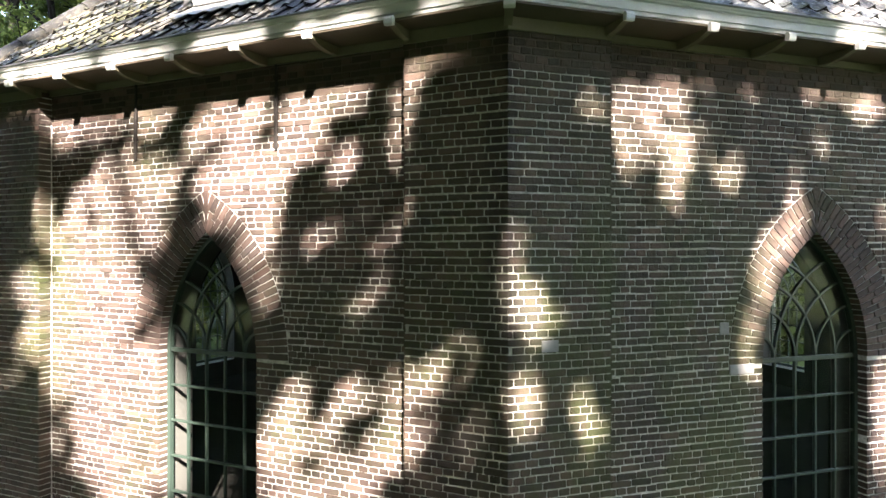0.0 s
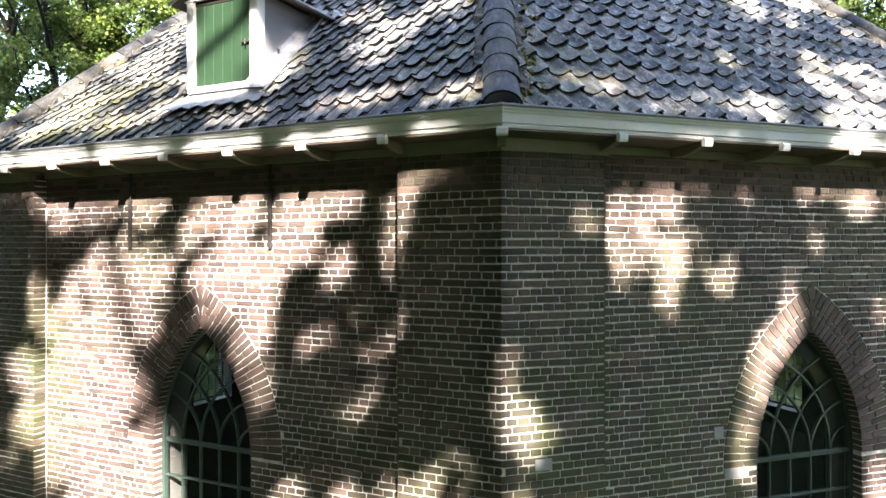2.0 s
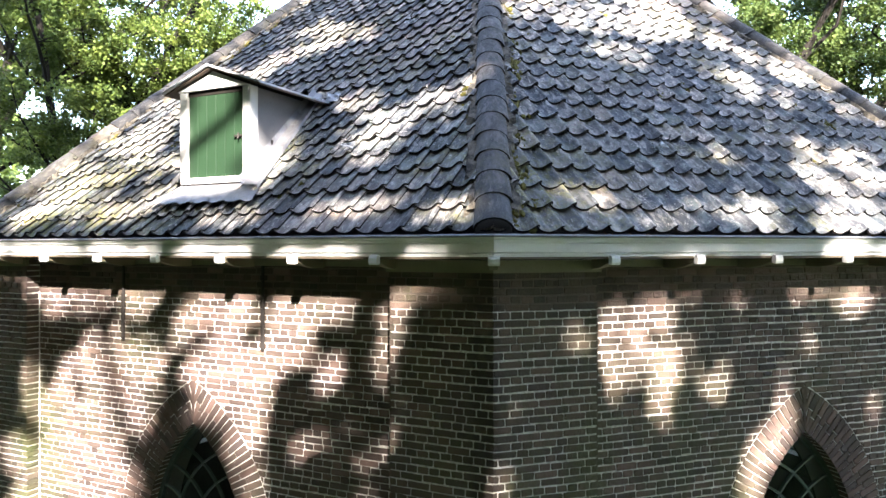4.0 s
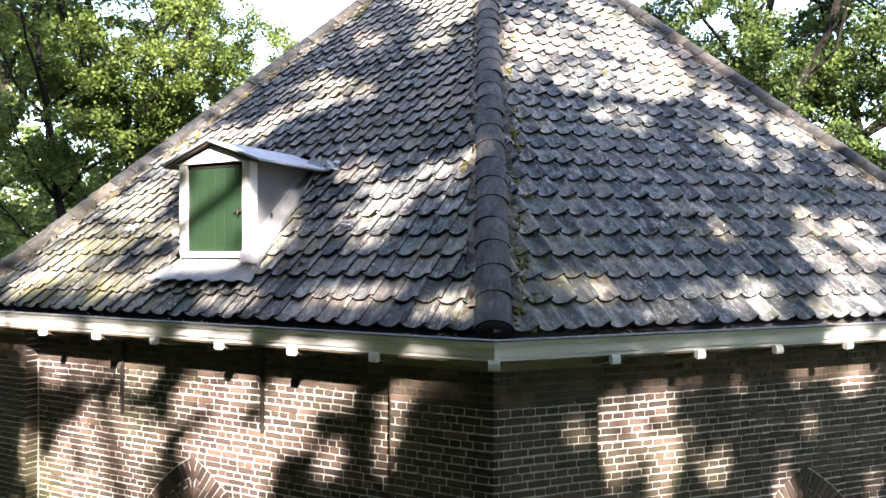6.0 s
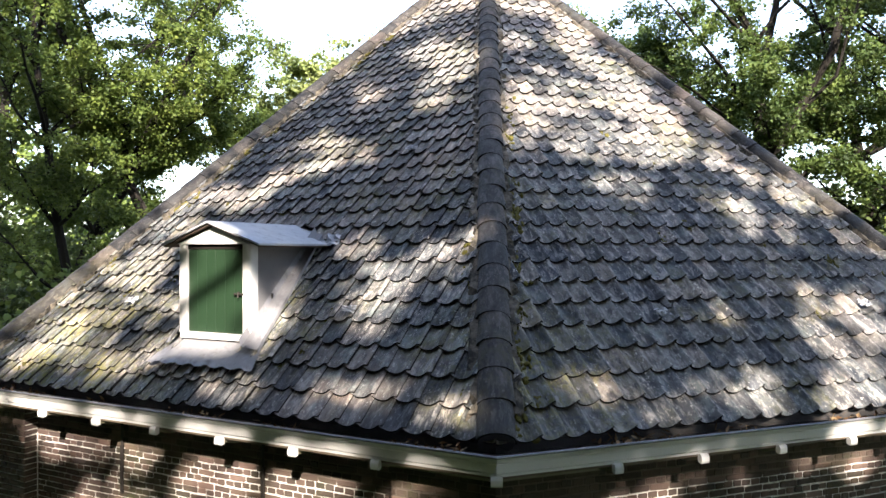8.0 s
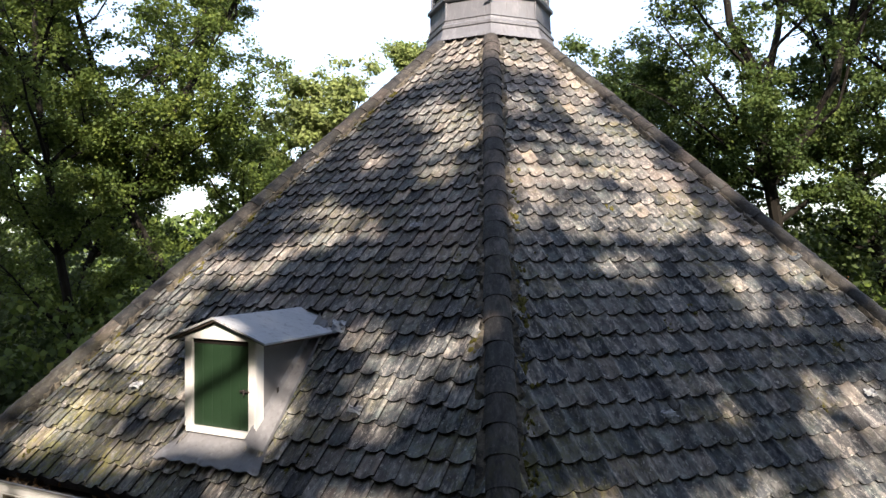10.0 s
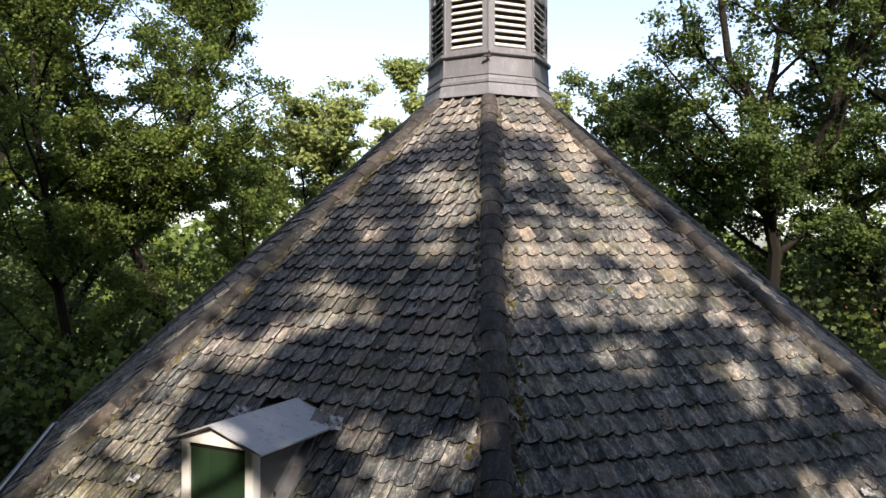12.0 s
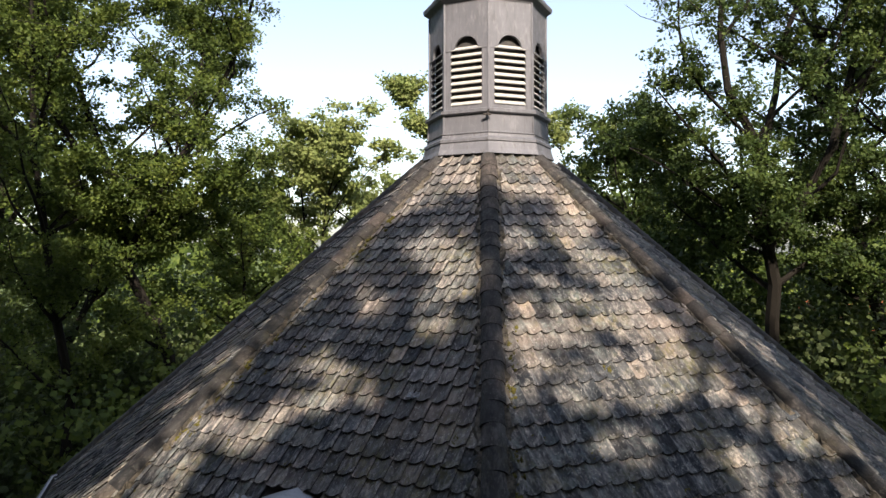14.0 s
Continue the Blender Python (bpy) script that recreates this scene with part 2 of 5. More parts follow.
STONE = mat("grey_sandstone", lambda t: (t.mix(t.noise(14, 5), (0.24, 0.24, 0.24), (0.40, 0.40, 0.39)), t.noise(50, 4)), 0.85)
BARK = mat("oak_bark", lambda t: (t.mix(t.noise(6, 6, 0.7, stretch=(1, 1, 0.25)), (0.006, 0.0055, 0.005), (0.022, 0.019, 0.015)),
                                 t.noise(12, 5, 0.7, stretch=(1, 1, 0.2)), None, 1.0), 0.95)
MOSS = mat("cushion_moss", lambda t: (t.mix(t.noise(30, 4), (0.04, 0.046, 0.012), (0.16, 0.138, 0.036)), t.noise(80, 4), None, 1.0), 0.95)
DEBRIS = mat("dry_leaf_litter", lambda t: (t.ramp(t.chance(True), [(0, (0.09, 0.05, 0.025)), (0.5, (0.20, 0.12, 0.06)), (1, (0.32, 0.24, 0.13))]),), 0.9)


def leaf_mat(name, tones, thin_share=0.22):
    m = bpy.data.materials.new(name)
    m.use_nodes = True
    t = Tree(m.node_tree)
    bsdf = m.node_tree.nodes["Principled BSDF"]
    fac = t.maths("ADD", t.maths("MULTIPLY", t.chance(True), 0.28), t.maths("MULTIPLY", t.step(t.noise(1.1, 4, 0.6), 0.34, 0.68), 0.72))
    c = t.ramp(fac, [(i / (len(tones) - 1), c) for i, c in enumerate(tones)])
    m.node_tree.links.new(c, bsdf.inputs["Base Color"])
    bsdf.inputs["Roughness"].default_value, bsdf.inputs["Specular IOR Level"].default_value = 0.6, 0.2
    thin = t.node("ShaderNodeBsdfTranslucent", Color=t.mix(0.5, c, (0.16, 0.20, 0.04)))
    both = t.node("ShaderNodeMixShader", Fac=thin_share)
    m.node_tree.links.new(bsdf.outputs[0], both.inputs[1])
    m.node_tree.links.new(thin.outputs[0], both.inputs[2])
    m.node_tree.links.new(both.outputs[0], m.node_tree.nodes["Material Output"].inputs[0])
    return m


OAK = leaf_mat("oak_leaves", [(0.020, 0.038, 0.010), (0.056, 0.088, 0.019), (0.108, 0.148, 0.030), (0.19, 0.22, 0.045)], 0.32)
OAK_DARK = leaf_mat("dark_leaves", [(0.014, 0.028, 0.009), (0.036, 0.064, 0.017), (0.072, 0.108, 0.027), (0.130, 0.165, 0.040)], 0.28)
# Leaves of the shade trees; on bushes the dark tones stand in for shade.
SHADE = leaf_mat("thick_shade_dark_leaves", [(0.022, 0.036, 0.014), (0.042, 0.062, 0.022), (0.066, 0.090, 0.030), (0.10, 0.125, 0.040)], 0.2)
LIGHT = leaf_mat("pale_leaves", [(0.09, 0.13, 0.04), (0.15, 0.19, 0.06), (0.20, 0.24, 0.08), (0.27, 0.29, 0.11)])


def glass_mat():
    m = bpy.data.materials.new("window_glass")
    m.use_nodes = True
    t = Tree(m.node_tree)
    clear = t.node("ShaderNodeBsdfTransparent", Color=(0.90, 0.93, 0.91, 1))
    wave = t.node("ShaderNodeBump", Height=t.noise(2.5, 2), Strength=0.12, Distance=0.02)
    gloss = t.node("ShaderNodeBsdfGlossy", Roughness=0.02, Normal=wave.outputs[0])
    facing = t.node("ShaderNodeLayerWeight", Blend=0.5).outputs["Facing"]
    shine = t.maths("ADD", t.maths("MULTIPLY", t.maths("POWER", facing, 4.0), 0.9), 0.032)
    both = t.node("ShaderNodeMixShader", Fac=shine)
    m.node_tree.links.new(clear.outputs[0], both.inputs[1])
    m.node_tree.links.new(gloss.outputs[0], both.inputs[2])
    m.node_tree.links.new(both.outputs[0], m.node_tree.nodes["Material Output"].inputs[0])
    return m


GLASS = glass_mat()


def ground_build(t):
    c = t.mix(t.step(t.noise(0.25, 6, 0.65), 0.35, 0.65), (0.055, 0.085, 0.022), (0.11, 0.145, 0.04))
    c = t.mix(t.step(t.noise(6, 5), 0.5, 0.75), c, (0.075, 0.065, 0.03))
    return c, t.noise(20, 5), None, 1.0


GRASS = mat("meadow_grass", ground_build, 0.95)
RED = mat("red_roof_tiles", lambda t: (t.mix(t.noise(3, 5), (0.25, 0.07, 0.035), (0.36, 0.12, 0.06)), t.noise(20, 3)), 0.8)
RENDERED = mat("pale_house_wall", lambda t: (t.mix(t.noise(2, 4), (0.5, 0.42, 0.36), (0.6, 0.52, 0.45)), t.noise(40, 3)), 0.85)
WINDOW_DARK = mat("dark_house_window", lambda t: (t.mix(t.noise(2, 2), (0.02, 0.025, 0.03), (0.04, 0.045, 0.05)),), 0.1)

# ---- mesh helpers ----
def mesh_of(name, verts, faces, material, smooth=False):
    me = bpy.data.meshes.new(name)
    me.from_pydata([tuple(v) for v in verts], [], faces)
    me.materials.append(material)
    if smooth:
        me.polygons.foreach_set("use_smooth", [True] * len(me.polygons))
    me.update()
    return me


def part(name, mesh, parent, m=None, label="", kind=""):
    """One mesh object under a thing or a part; mesh: a mesh, or (bmesh, material)."""
    if isinstance(mesh, tuple):
        bm, material = mesh
        bmesh.ops.recalc_face_normals(bm, faces=bm.faces)
        me = bpy.data.meshes.new(name)
        bm.to_mesh(me)
        bm.free()
        me.materials.append(material)
        mesh = me
    ob = new(name, mesh)
    ob.parent = parent
    if m is not None:
        ob.matrix_basis = m
    return tagged(ob, label, kind=kind)


def add_box(bm, x0, x1, y0, y1, z0, z1, bevel=0.0, m=None):
    made = bmesh.ops.create_cube(bm, size=1.0, matrix=Matrix.Translation(((x0 + x1) / 2, (y0 + y1) / 2, (z0 + z1) / 2)) @ Matrix.Diagonal((x1 - x0, y1 - y0, z1 - z0, 1)))
    verts = made["verts"]
    if bevel:
        edges = list({e for v in verts for e in v.link_edges})
        verts = bmesh.ops.bevel(bm, geom=edges, offset=bevel, segments=2, affect="EDGES", profile=0.5)["verts"]
    if m is not None:
        bmesh.ops.transform(bm, matrix=m, verts=list(set(verts)))
    return bm


def box(*sizes, bevel=0.0, m=None):
    return add_box(bmesh.new(), *sizes, bevel=bevel, m=m)


def add_prism(bm, points, along0, along1):
    """points: (y, z) outline; along0, along1: x of its two ends, numbers or functions of y."""
    f0 = along0 if callable(along0) else (lambda y: along0)
    f1 = along1 if callable(along1) else (lambda y: along1)
    a = [bm.verts.new((f0(y), y, z)) for y, z in points]
    b = [bm.verts.new((f1(y), y, z)) for y, z in points]
    n = len(points)
    bm.faces.new(a)
    bm.faces.new(b[::-1])
    for i in range(n):
        bm.faces.new((a[i], b[i], b[(i + 1) % n], a[(i + 1) % n]))
    bmesh.ops.triangulate(bm, faces=[f for f in bm.faces if len(f.verts) > 4])
    return bm


def add_tube(bm, path, radius, sides=6):
    """A round bar along a list of points; radius: a number or one for each point."""
    path = [Vector(p) for p in path]
    radii = radius if isinstance(radius, (list, tuple)) else [radius] * len(path)
    rings = []
    for i, p in enumerate(path):
        d = (path[min(i + 1, len(path) - 1)] - path[max(i - 1, 0)]).normalized()
        side = d.cross(Vector((0, 0, 1)) if abs(d.z) < 0.9 else Vector((1, 0, 0))).normalized()
        up = side.cross(d)
        rings.append([bm.verts.new(p + radii[i] * (math.cos(a) * side + math.sin(a) * up)) for a in (2 * math.pi * k / sides for k in range(sides))])
    for r, q in zip(rings, rings[1:]):
        for k in range(sides):
            bm.faces.new((r[k], r[(k + 1) % sides], q[(k + 1) % sides], q[k]))
    bm.faces.new(rings[0][::-1])
    bm.faces.new(rings[-1])
    return bm


# ---- the church: a regular octagon ----
CX, CY, THETA = 1.0755, 14.8575, 3.4       # its middle, and its turn in degrees
WALL, PIER, INSIDE = 8.23, 8.395, 7.78      # distances of wall face, corner pier face and inner face from the middle
TAN = math.tan(radians(22.5))
SLOPE, PEAK = 0.9137, 13.303                # roof: height = PEAK - SLOPE * distance
PHI = math.atan(SLOPE)
HALF, SPRING, SILL = 0.685, 2.28, 0.45      # window: half width, springing, sill
ARC_C = 0.872                               # pointed arch: centre beyond the axis
ARC_R = HALF + ARC_C
RING = 0.395                                # depth of the brick arch
PIER_U = 2.5


def side(k):
    """The frame of face k: x along it to the right as seen from outside, y inwards, z up."""
    return pose(0, 0, 0, 0, 0, 45 * k - 22.5 - THETA)


church = tagged(new("church"), "octagonal brick church with grey pantiled roof and lead cupola", "church")
church.matrix_basis = pose(CX, CY, 0)


def arc_half(z, r):
    """Half width of the pointed arch of radius r at height z."""
    if z <= SPRING:
        return r - ARC_C
    d = r * r - (z - SPRING) ** 2
    return max(0.0, math.sqrt(d) - ARC_C) if d > 0 else 0.0


def apex(r):
    return SPRING + math.sqrt(r * r - ARC_C ** 2)


def arc_points(r, n=14):
    """Right half of the pointed arch, from springing to apex, as (u, z)."""
    top = math.acos(ARC_C / r)
    return [(r * math.cos(top * i / n) - ARC_C, SPRING + r * math.sin(top * i / n)) for i in range(n + 1)]


def add_half_wall(bm, rows, s, y0, y1, end=True):
    """Half of a wall with an opening: rows of (z, opening half width, outer half width), from bottom to top."""
    pts = [[bm.verts.new((s * u, y, z)) for u, y in ((a, y0), (b, y0), (b, y1), (a, y1))] for z, a, b in rows]
    for p, q, (z0, a0, b0), (z1, a1, b1) in zip(pts, pts[1:], rows, rows[1:]):
        if z1 > z0:
            bm.faces.new((p[0], p[1], q[1], q[0]))
            bm.faces.new((p[3], q[3], q[2], p[2]))
        if a0 > 0 or a1 > 0:
            bm.faces.new((p[0], q[0], q[3], p[3]))
        if end and z1 > z0:
            bm.faces.new((p[1], p[2], q[2], q[1]))


def wall_mesh():
    """Mortar body of one wall with its pointed opening going through."""
    bm = bmesh.new()
    top, wide = 5.27, PIER_U + 0.02
    rows = [(-0.4, 0.0, wide), (SILL, 0.0, wide), (SILL, HALF, wide)] + [(z, u, wide) for u, z in arc_points(ARC_R)][:-1] + [(apex(ARC_R), 0.0, wide), (top, 0.0, wide)]
    for s in (-1, 1):
        add_half_wall(bm, rows, s, -(WALL - 0.009), -INSIDE)
        # corner pier, mitred against the next wall
        a, b = PIER - 0.009, INSIDE
        plan = [(PIER_U, -a), (a * TAN, -a), (b * TAN, -b), (PIER_U, -b)]
        low = [bm.verts.new((s * u, y, -0.4)) for u, y in plan]
        high = [bm.verts.new((s * u, y, top + 0.01)) for u, y in plan]
        bm.faces.new(low)
        bm.faces.new(high)
        for i in range(4):
            bm.faces.new((low[i], low[(i + 1) % 4], high[(i + 1) % 4], high[i]))
    # the top courses have darker mortar, level with the pale one
    first_dark = [len(bm.faces)]
    for s in (-1, 1):
        add_box(bm, min(0, s * (PIER_U - 0.001)), max(0, s * (PIER_U - 0.001)), -(WALL - 0.0075), -WALL + 0.03, DARK_JOINTS, top - 0.005)
        add_box(bm, min(s * PIER_U, s * PIER * TAN), max(s * PIER_U, s * PIER * TAN), -(PIER - 0.0075), -PIER + 0.03, DARK_JOINTS, top - 0.005)
    bm.faces.ensure_lookup_table()
    for face in bm.faces[first_dark[0]:]:
        face.material_index = 1
    bmesh.ops.recalc_face_normals(bm, faces=bm.faces)
    me = bpy.data.meshes.new("wall")
    bm.to_mesh(me)
    bm.free()
    me.materials.append(MORTAR)
    me.materials.append(DARK_MORTAR)
    return me


DARK_JOINTS = 4.905
COURSE, JOINT = 0.0675, 0.0118


def course_bricks(rng, row, left, right):
    """Bricks of one course between two ends: courses of headers and of stretchers take turns."""
    out, heads = [], row % 2
    u = left - (0.054 if heads else 0.108 * (row // 2 % 2)) + rng.uniform(-0.008, 0.008)
    while u < right - 0.02:
        odd = rng.random() < (0.05 if heads else 0.12)
        length = (0.108 if bool(heads) != odd else 0.216) + rng.uniform(-0.008, 0.008)
        a, b = max(u, left), min(u + length - JOINT, right)
        if right - b < 0.045:
            b = right
        if b - a > 0.03:
            out.append((a, b))
        u += length
        if b == right:
            break
    return out


def wall_bricks(seed):
    """All bricks of one wall as (u0, u1, z0, z1, face distance)."""
    rng = random.Random(seed)
    out = []
    for row in range(0, 78):
        z0 = 0.03 + row * COURSE + rng.uniform(-0.003, 0.003)
        z1, zm = z0 + COURSE - JOINT, z0 + COURSE / 2
        r_out = ARC_R + RING + 0.012
        hole = arc_half(z1, r_out) if SPRING < zm < apex(r_out) else (HALF - 0.004 if SILL < zm <= SPRING else 0.0)
        spans = [(-PIER_U, -hole), (hole, PIER_U)] if hole > 0.02 else [(-PIER_U, PIER_U)]
        for a, b in spans:
            out += [(u0, u1, z0 + rng.uniform(-0.003, 0.0035), z1 + rng.uniform(-0.0045, 0.002), WALL + rng.uniform(-0.0045, 0.003)) for u0, u1 in course_bricks(rng, row, a, b)]
        for a, b in ((-PIER * TAN, -PIER_U), (PIER_U, PIER * TAN)):
            out += [(u0, u1, z0, z1, PIER) for u0, u1 in course_bricks(rng, row, a, b)]
    return out


def brick_shape(w, h, rng, fine=False):
    """One brick round its middle: uneven front face, chipped edges and, where fine, worn corners."""
    c, e = 0.0032, 0.0054
    if fine:
        def ring(x, z, y, j):
            r = min(0.0055, x * 0.5)
            k = [rng.uniform(0.4, 1.5) * r for _ in range(4)]
            pts = [(-x + k[0], -z), (x - k[1], -z), (x, -z + k[1]), (x, z - k[2]), (x - k[2], z), (-x + k[3], z), (-x, z - k[3]), (-x, -z + k[0])]
            return [(px + rng.uniform(-j, j), y + rng.uniform(-j, j) * 0.6, pz + rng.uniform(-j, j)) for px, pz in pts]
        v = ring(w / 2, h / 2, 0.02, 0.001) + ring(w / 2, h / 2, c * 0.8, e * 0.5) + ring(w / 2 - c, h / 2 - c, 0.0, e * 0.7)
        n = 8
    else:
        ring = lambda x, z, y, j: [(sx * x + rng.uniform(-j, j), y + rng.uniform(-j, j) * 0.6, sz * z + rng.uniform(-j, j)) for sx, sz in ((-1, -1), (1, -1), (1, 1), (-1, 1))]
        v = ring(w / 2, h / 2, 0.02, 0.001) + ring(w / 2 - 0.001, h / 2 - 0.001, 0.0, e)
        n = 4
    rings = len(v) // n
    f = [tuple(range(n * (rings - 1), n * rings))]
    for q in range(rings - 1):
        f += [(q * n + i, q * n + (i + 1) % n, (q + 1) * n + (i + 1) % n, (q + 1) * n + i) for i in range(n)]
    return v, f


def join(pieces):
    verts, faces = [], []
    for v, f in pieces:
        n = len(verts)
        verts += v
        faces += [tuple(i + n for i in q) for q in f]
    return verts, faces


def arch_bricks(rng):
    """The radial bricks of the pointed arch, each cut in two lengths."""
    out = []
    top = math.acos(ARC_C / (ARC_R + RING))
    n = round(top * (ARC_R + RING / 2) / 0.069)
    for s in (-1, 1):
        for i in range(n):
            a = top * (i + 0.5) / n
            cut = 0.22 if i % 2 else 0.155
            for r0, r1 in ((0.0, cut - 0.005), (cut + 0.005, RING)):
                rm, length = ARC_R + (r0 + r1) / 2, r1 - r0
                v, f = brick_shape(length, top * rm / n - 0.010, rng, True)
                ca, sa = math.cos(a), math.sin(a)
                if rm * ca - ARC_C + length / 2 * ca < 0.012:
                    continue
                v = [(s * max(0.005, rm * ca - ARC_C + (x - (0.005 if x < 0 and r0 == 0 else 0)) * ca - z * sa), (0.13 if y > 0.015 and r0 == 0 else y) - WALL - 0.002, SPRING + rm * sa + x * sa + z * ca) for x, y, z in v]
                out.append((v, f))
    low, high = apex(ARC_R) + 0.03, apex(ARC_R + RING) - 0.006      # the wedge where the two halves meet
    v, f = brick_shape(0.062, high - low, rng, True)
    out.append(([(x * (0.62 + z / (high - low) * 0.76), y - WALL - 0.003, z + (low + high) / 2) for x, y, z in v], f))
    return out


def church_walls():
    body = wall_mesh()
    rng = random.Random(3)
    arch = mesh_of("arch_bricks", *join(arch_bricks(rng)), BRICKS)
    plain = None
    shapes = {}
    for k in range(8):
        w = part("wall", body, church, side(k), "dark weathered brick wall with pale mortar joints and pointed window")
        part("window_arch", arch, w, label="pointed arch of radial bricks", kind="stuff")
        if k in (0, 1):
            bricks = wall_bricks(11 + k)
            near = (lambda b: b[1] > PIER_U and 2.55 < b[2] < 5.2) if k == 0 else (lambda b: b[0] < -PIER_U and 2.55 < b[2] < 5.2)
            single = [b for b in bricks if near(b)]
            rest = [b for b in bricks if not near(b)]
        else:
            single, rest = [], wall_bricks(20)
        if k in (0, 1) or plain is None:
            pieces = []
            for u0, u1, z0, z1, ap in rest:
                v, f = brick_shape(u1 - u0, z1 - z0, rng, k in (0, 1))
                deep = 0.13 if min(abs(u0), abs(u1)) < HALF and SILL < z0 < SPRING and max(abs(u0), abs(u1)) > HALF else 0.02
                um, tilt = (u0 + u1) / 2, rng.gauss(0, 0.014)
                zm = (z0 + z1) / 2 + 0.0035 * math.sin(um * 2.6 + z0 * 5) + 0.002 * math.sin(um * 7.3 + z0 * 11)
                pts = [(x + um - z * tilt, (deep if y > 0.015 else y) - ap, z + zm + x * tilt) for x, y, z in v]
                if SPRING < zm < apex(ARC_R + RING):      # cut to the curve of the arch
                    pts = [(math.copysign(max(abs(x), arc_half(z, ARC_R + RING + 0.011)), um), y, z) for x, y, z in pts]
                pieces.append((pts, f))
            for row in range(78):
                for s in (-1, 1):
                    z = 0.03 + row * COURSE + COURSE / 2
                    v, f = brick_shape(PIER - WALL - 0.006, COURSE - JOINT, rng)
                    pieces.append(([(s * (PIER_U - 0.009 + y), -(PIER + WALL) / 2 + x, zz + z - JOINT / 2) for x, y, zz in v], f))
            me = mesh_of("brickwork", *join(pieces), BRICKS)
            if k > 1:
                plain = me
        part("brickwork", me, w, kind="stuff")
        for u0, u1, z0, z1, ap in single:
            key = (round((u1 - u0) / 0.006), rng.randrange(5))
            if key not in shapes:
                shapes[key] = mesh_of("brick", *brick_shape(key[0] * 0.006, COURSE - JOINT + rng.uniform(-0.004, 0.002), rng, True), BRICK)
            part("brick", shapes[key], w, pose((u0 + u1) / 2, -ap + rng.uniform(-0.003, 0.003), (z0 + z1) / 2 + 0.0035 * math.sin((u0 + u1) * 1.3 + z0 * 5), 0, rng.gauss(0, 0.6), 0))


# ---- windows ----
GLAZE = 8.08


def strip(points, width, y0, y1, bm):
    """A flat bar of that width along (u, z) points, between depths y0 and y1."""
    pts = [Vector((u, 0, z)) for u, z in points]
    rows = []
    for i, p in enumerate(pts):
        d = (pts[min(i + 1, len(pts) - 1)] - pts[max(i - 1, 0)]).normalized()
        nrm = Vector((-d.z, 0, d.x)) * width / 2
        rows.append([bm.verts.new((q.x, y, q.z)) for q, y in ((p - nrm, y0), (p + nrm, y0), (p + nrm, y1), (p - nrm, y1))])
    for r, q in zip(rows, rows[1:]):
        for i in range(4):
            bm.faces.new((r[i], r[(i + 1) % 4], q[(i + 1) % 4], q[i]))
    bm.faces.new(rows[0])
    bm.faces.new(rows[-1][::-1])


def window_meshes():
    out = []
    edge = 0.022
    inner = HALF - edge
    y0, y1 = -GLAZE - 0.018, -GLAZE + 0.018
    right = [(inner, SILL)] + [(u - edge, z - edge * 0.5) for u, z in arc_points(ARC_R)]
    right[-1] = (0.0, apex(ARC_R) - edge * 1.7)
    bm = bmesh.new()
    strip(right, 0.044, y0 - 0.02, y1, bm)
    strip([(-u, z) for u, z in right], 0.044, y0 - 0.02, y1, bm)
    add_box(bm, -HALF, HALF, y0 - 0.02, y1, SILL, SILL + 0.06)
    out.append(("window_frame", (bm, BAR)))
    cell = 2 * inner / 5
    bars = [-inner + cell * i for i in range(1, 5)]
    for u in bars:
        out.append(("glazing_bar", (box(u - 0.0105, u + 0.0105, y0, y1, SILL, SPRING + 0.02, bevel=0.003), BAR)))
    heights = [SPRING] + [SPRING - 0.395 * i for i in range(1, 5)]
    for i, z in enumerate(heights):
        t = 0.024 if i == 0 else 0.0115
        out.append(("transom" if i == 0 else "glazing_bar", (box(-inner, inner, y0 - 0.006, y1, z - t, z + t, bevel=0.003), BAR)))
    for u in bars:
        for s in (-1, 1):
            # each bar branches into arcs struck from the feet of the window arch
            pts, r = [], s * u + inner
            for i in range(34):
                a = 1.5 * i / 33
                x, z = s * (r * math.cos(a) - inner), SPRING + r * math.sin(a)
                if abs(x) > arc_half(z, ARC_R) - edge:
                    break
                pts.append((x, z))
            bm = bmesh.new()
            strip(pts, 0.020, y0, y1, bm)
            out.append(("tracery_bar", (bm, BAR)))
    return out, bars, heights, inner


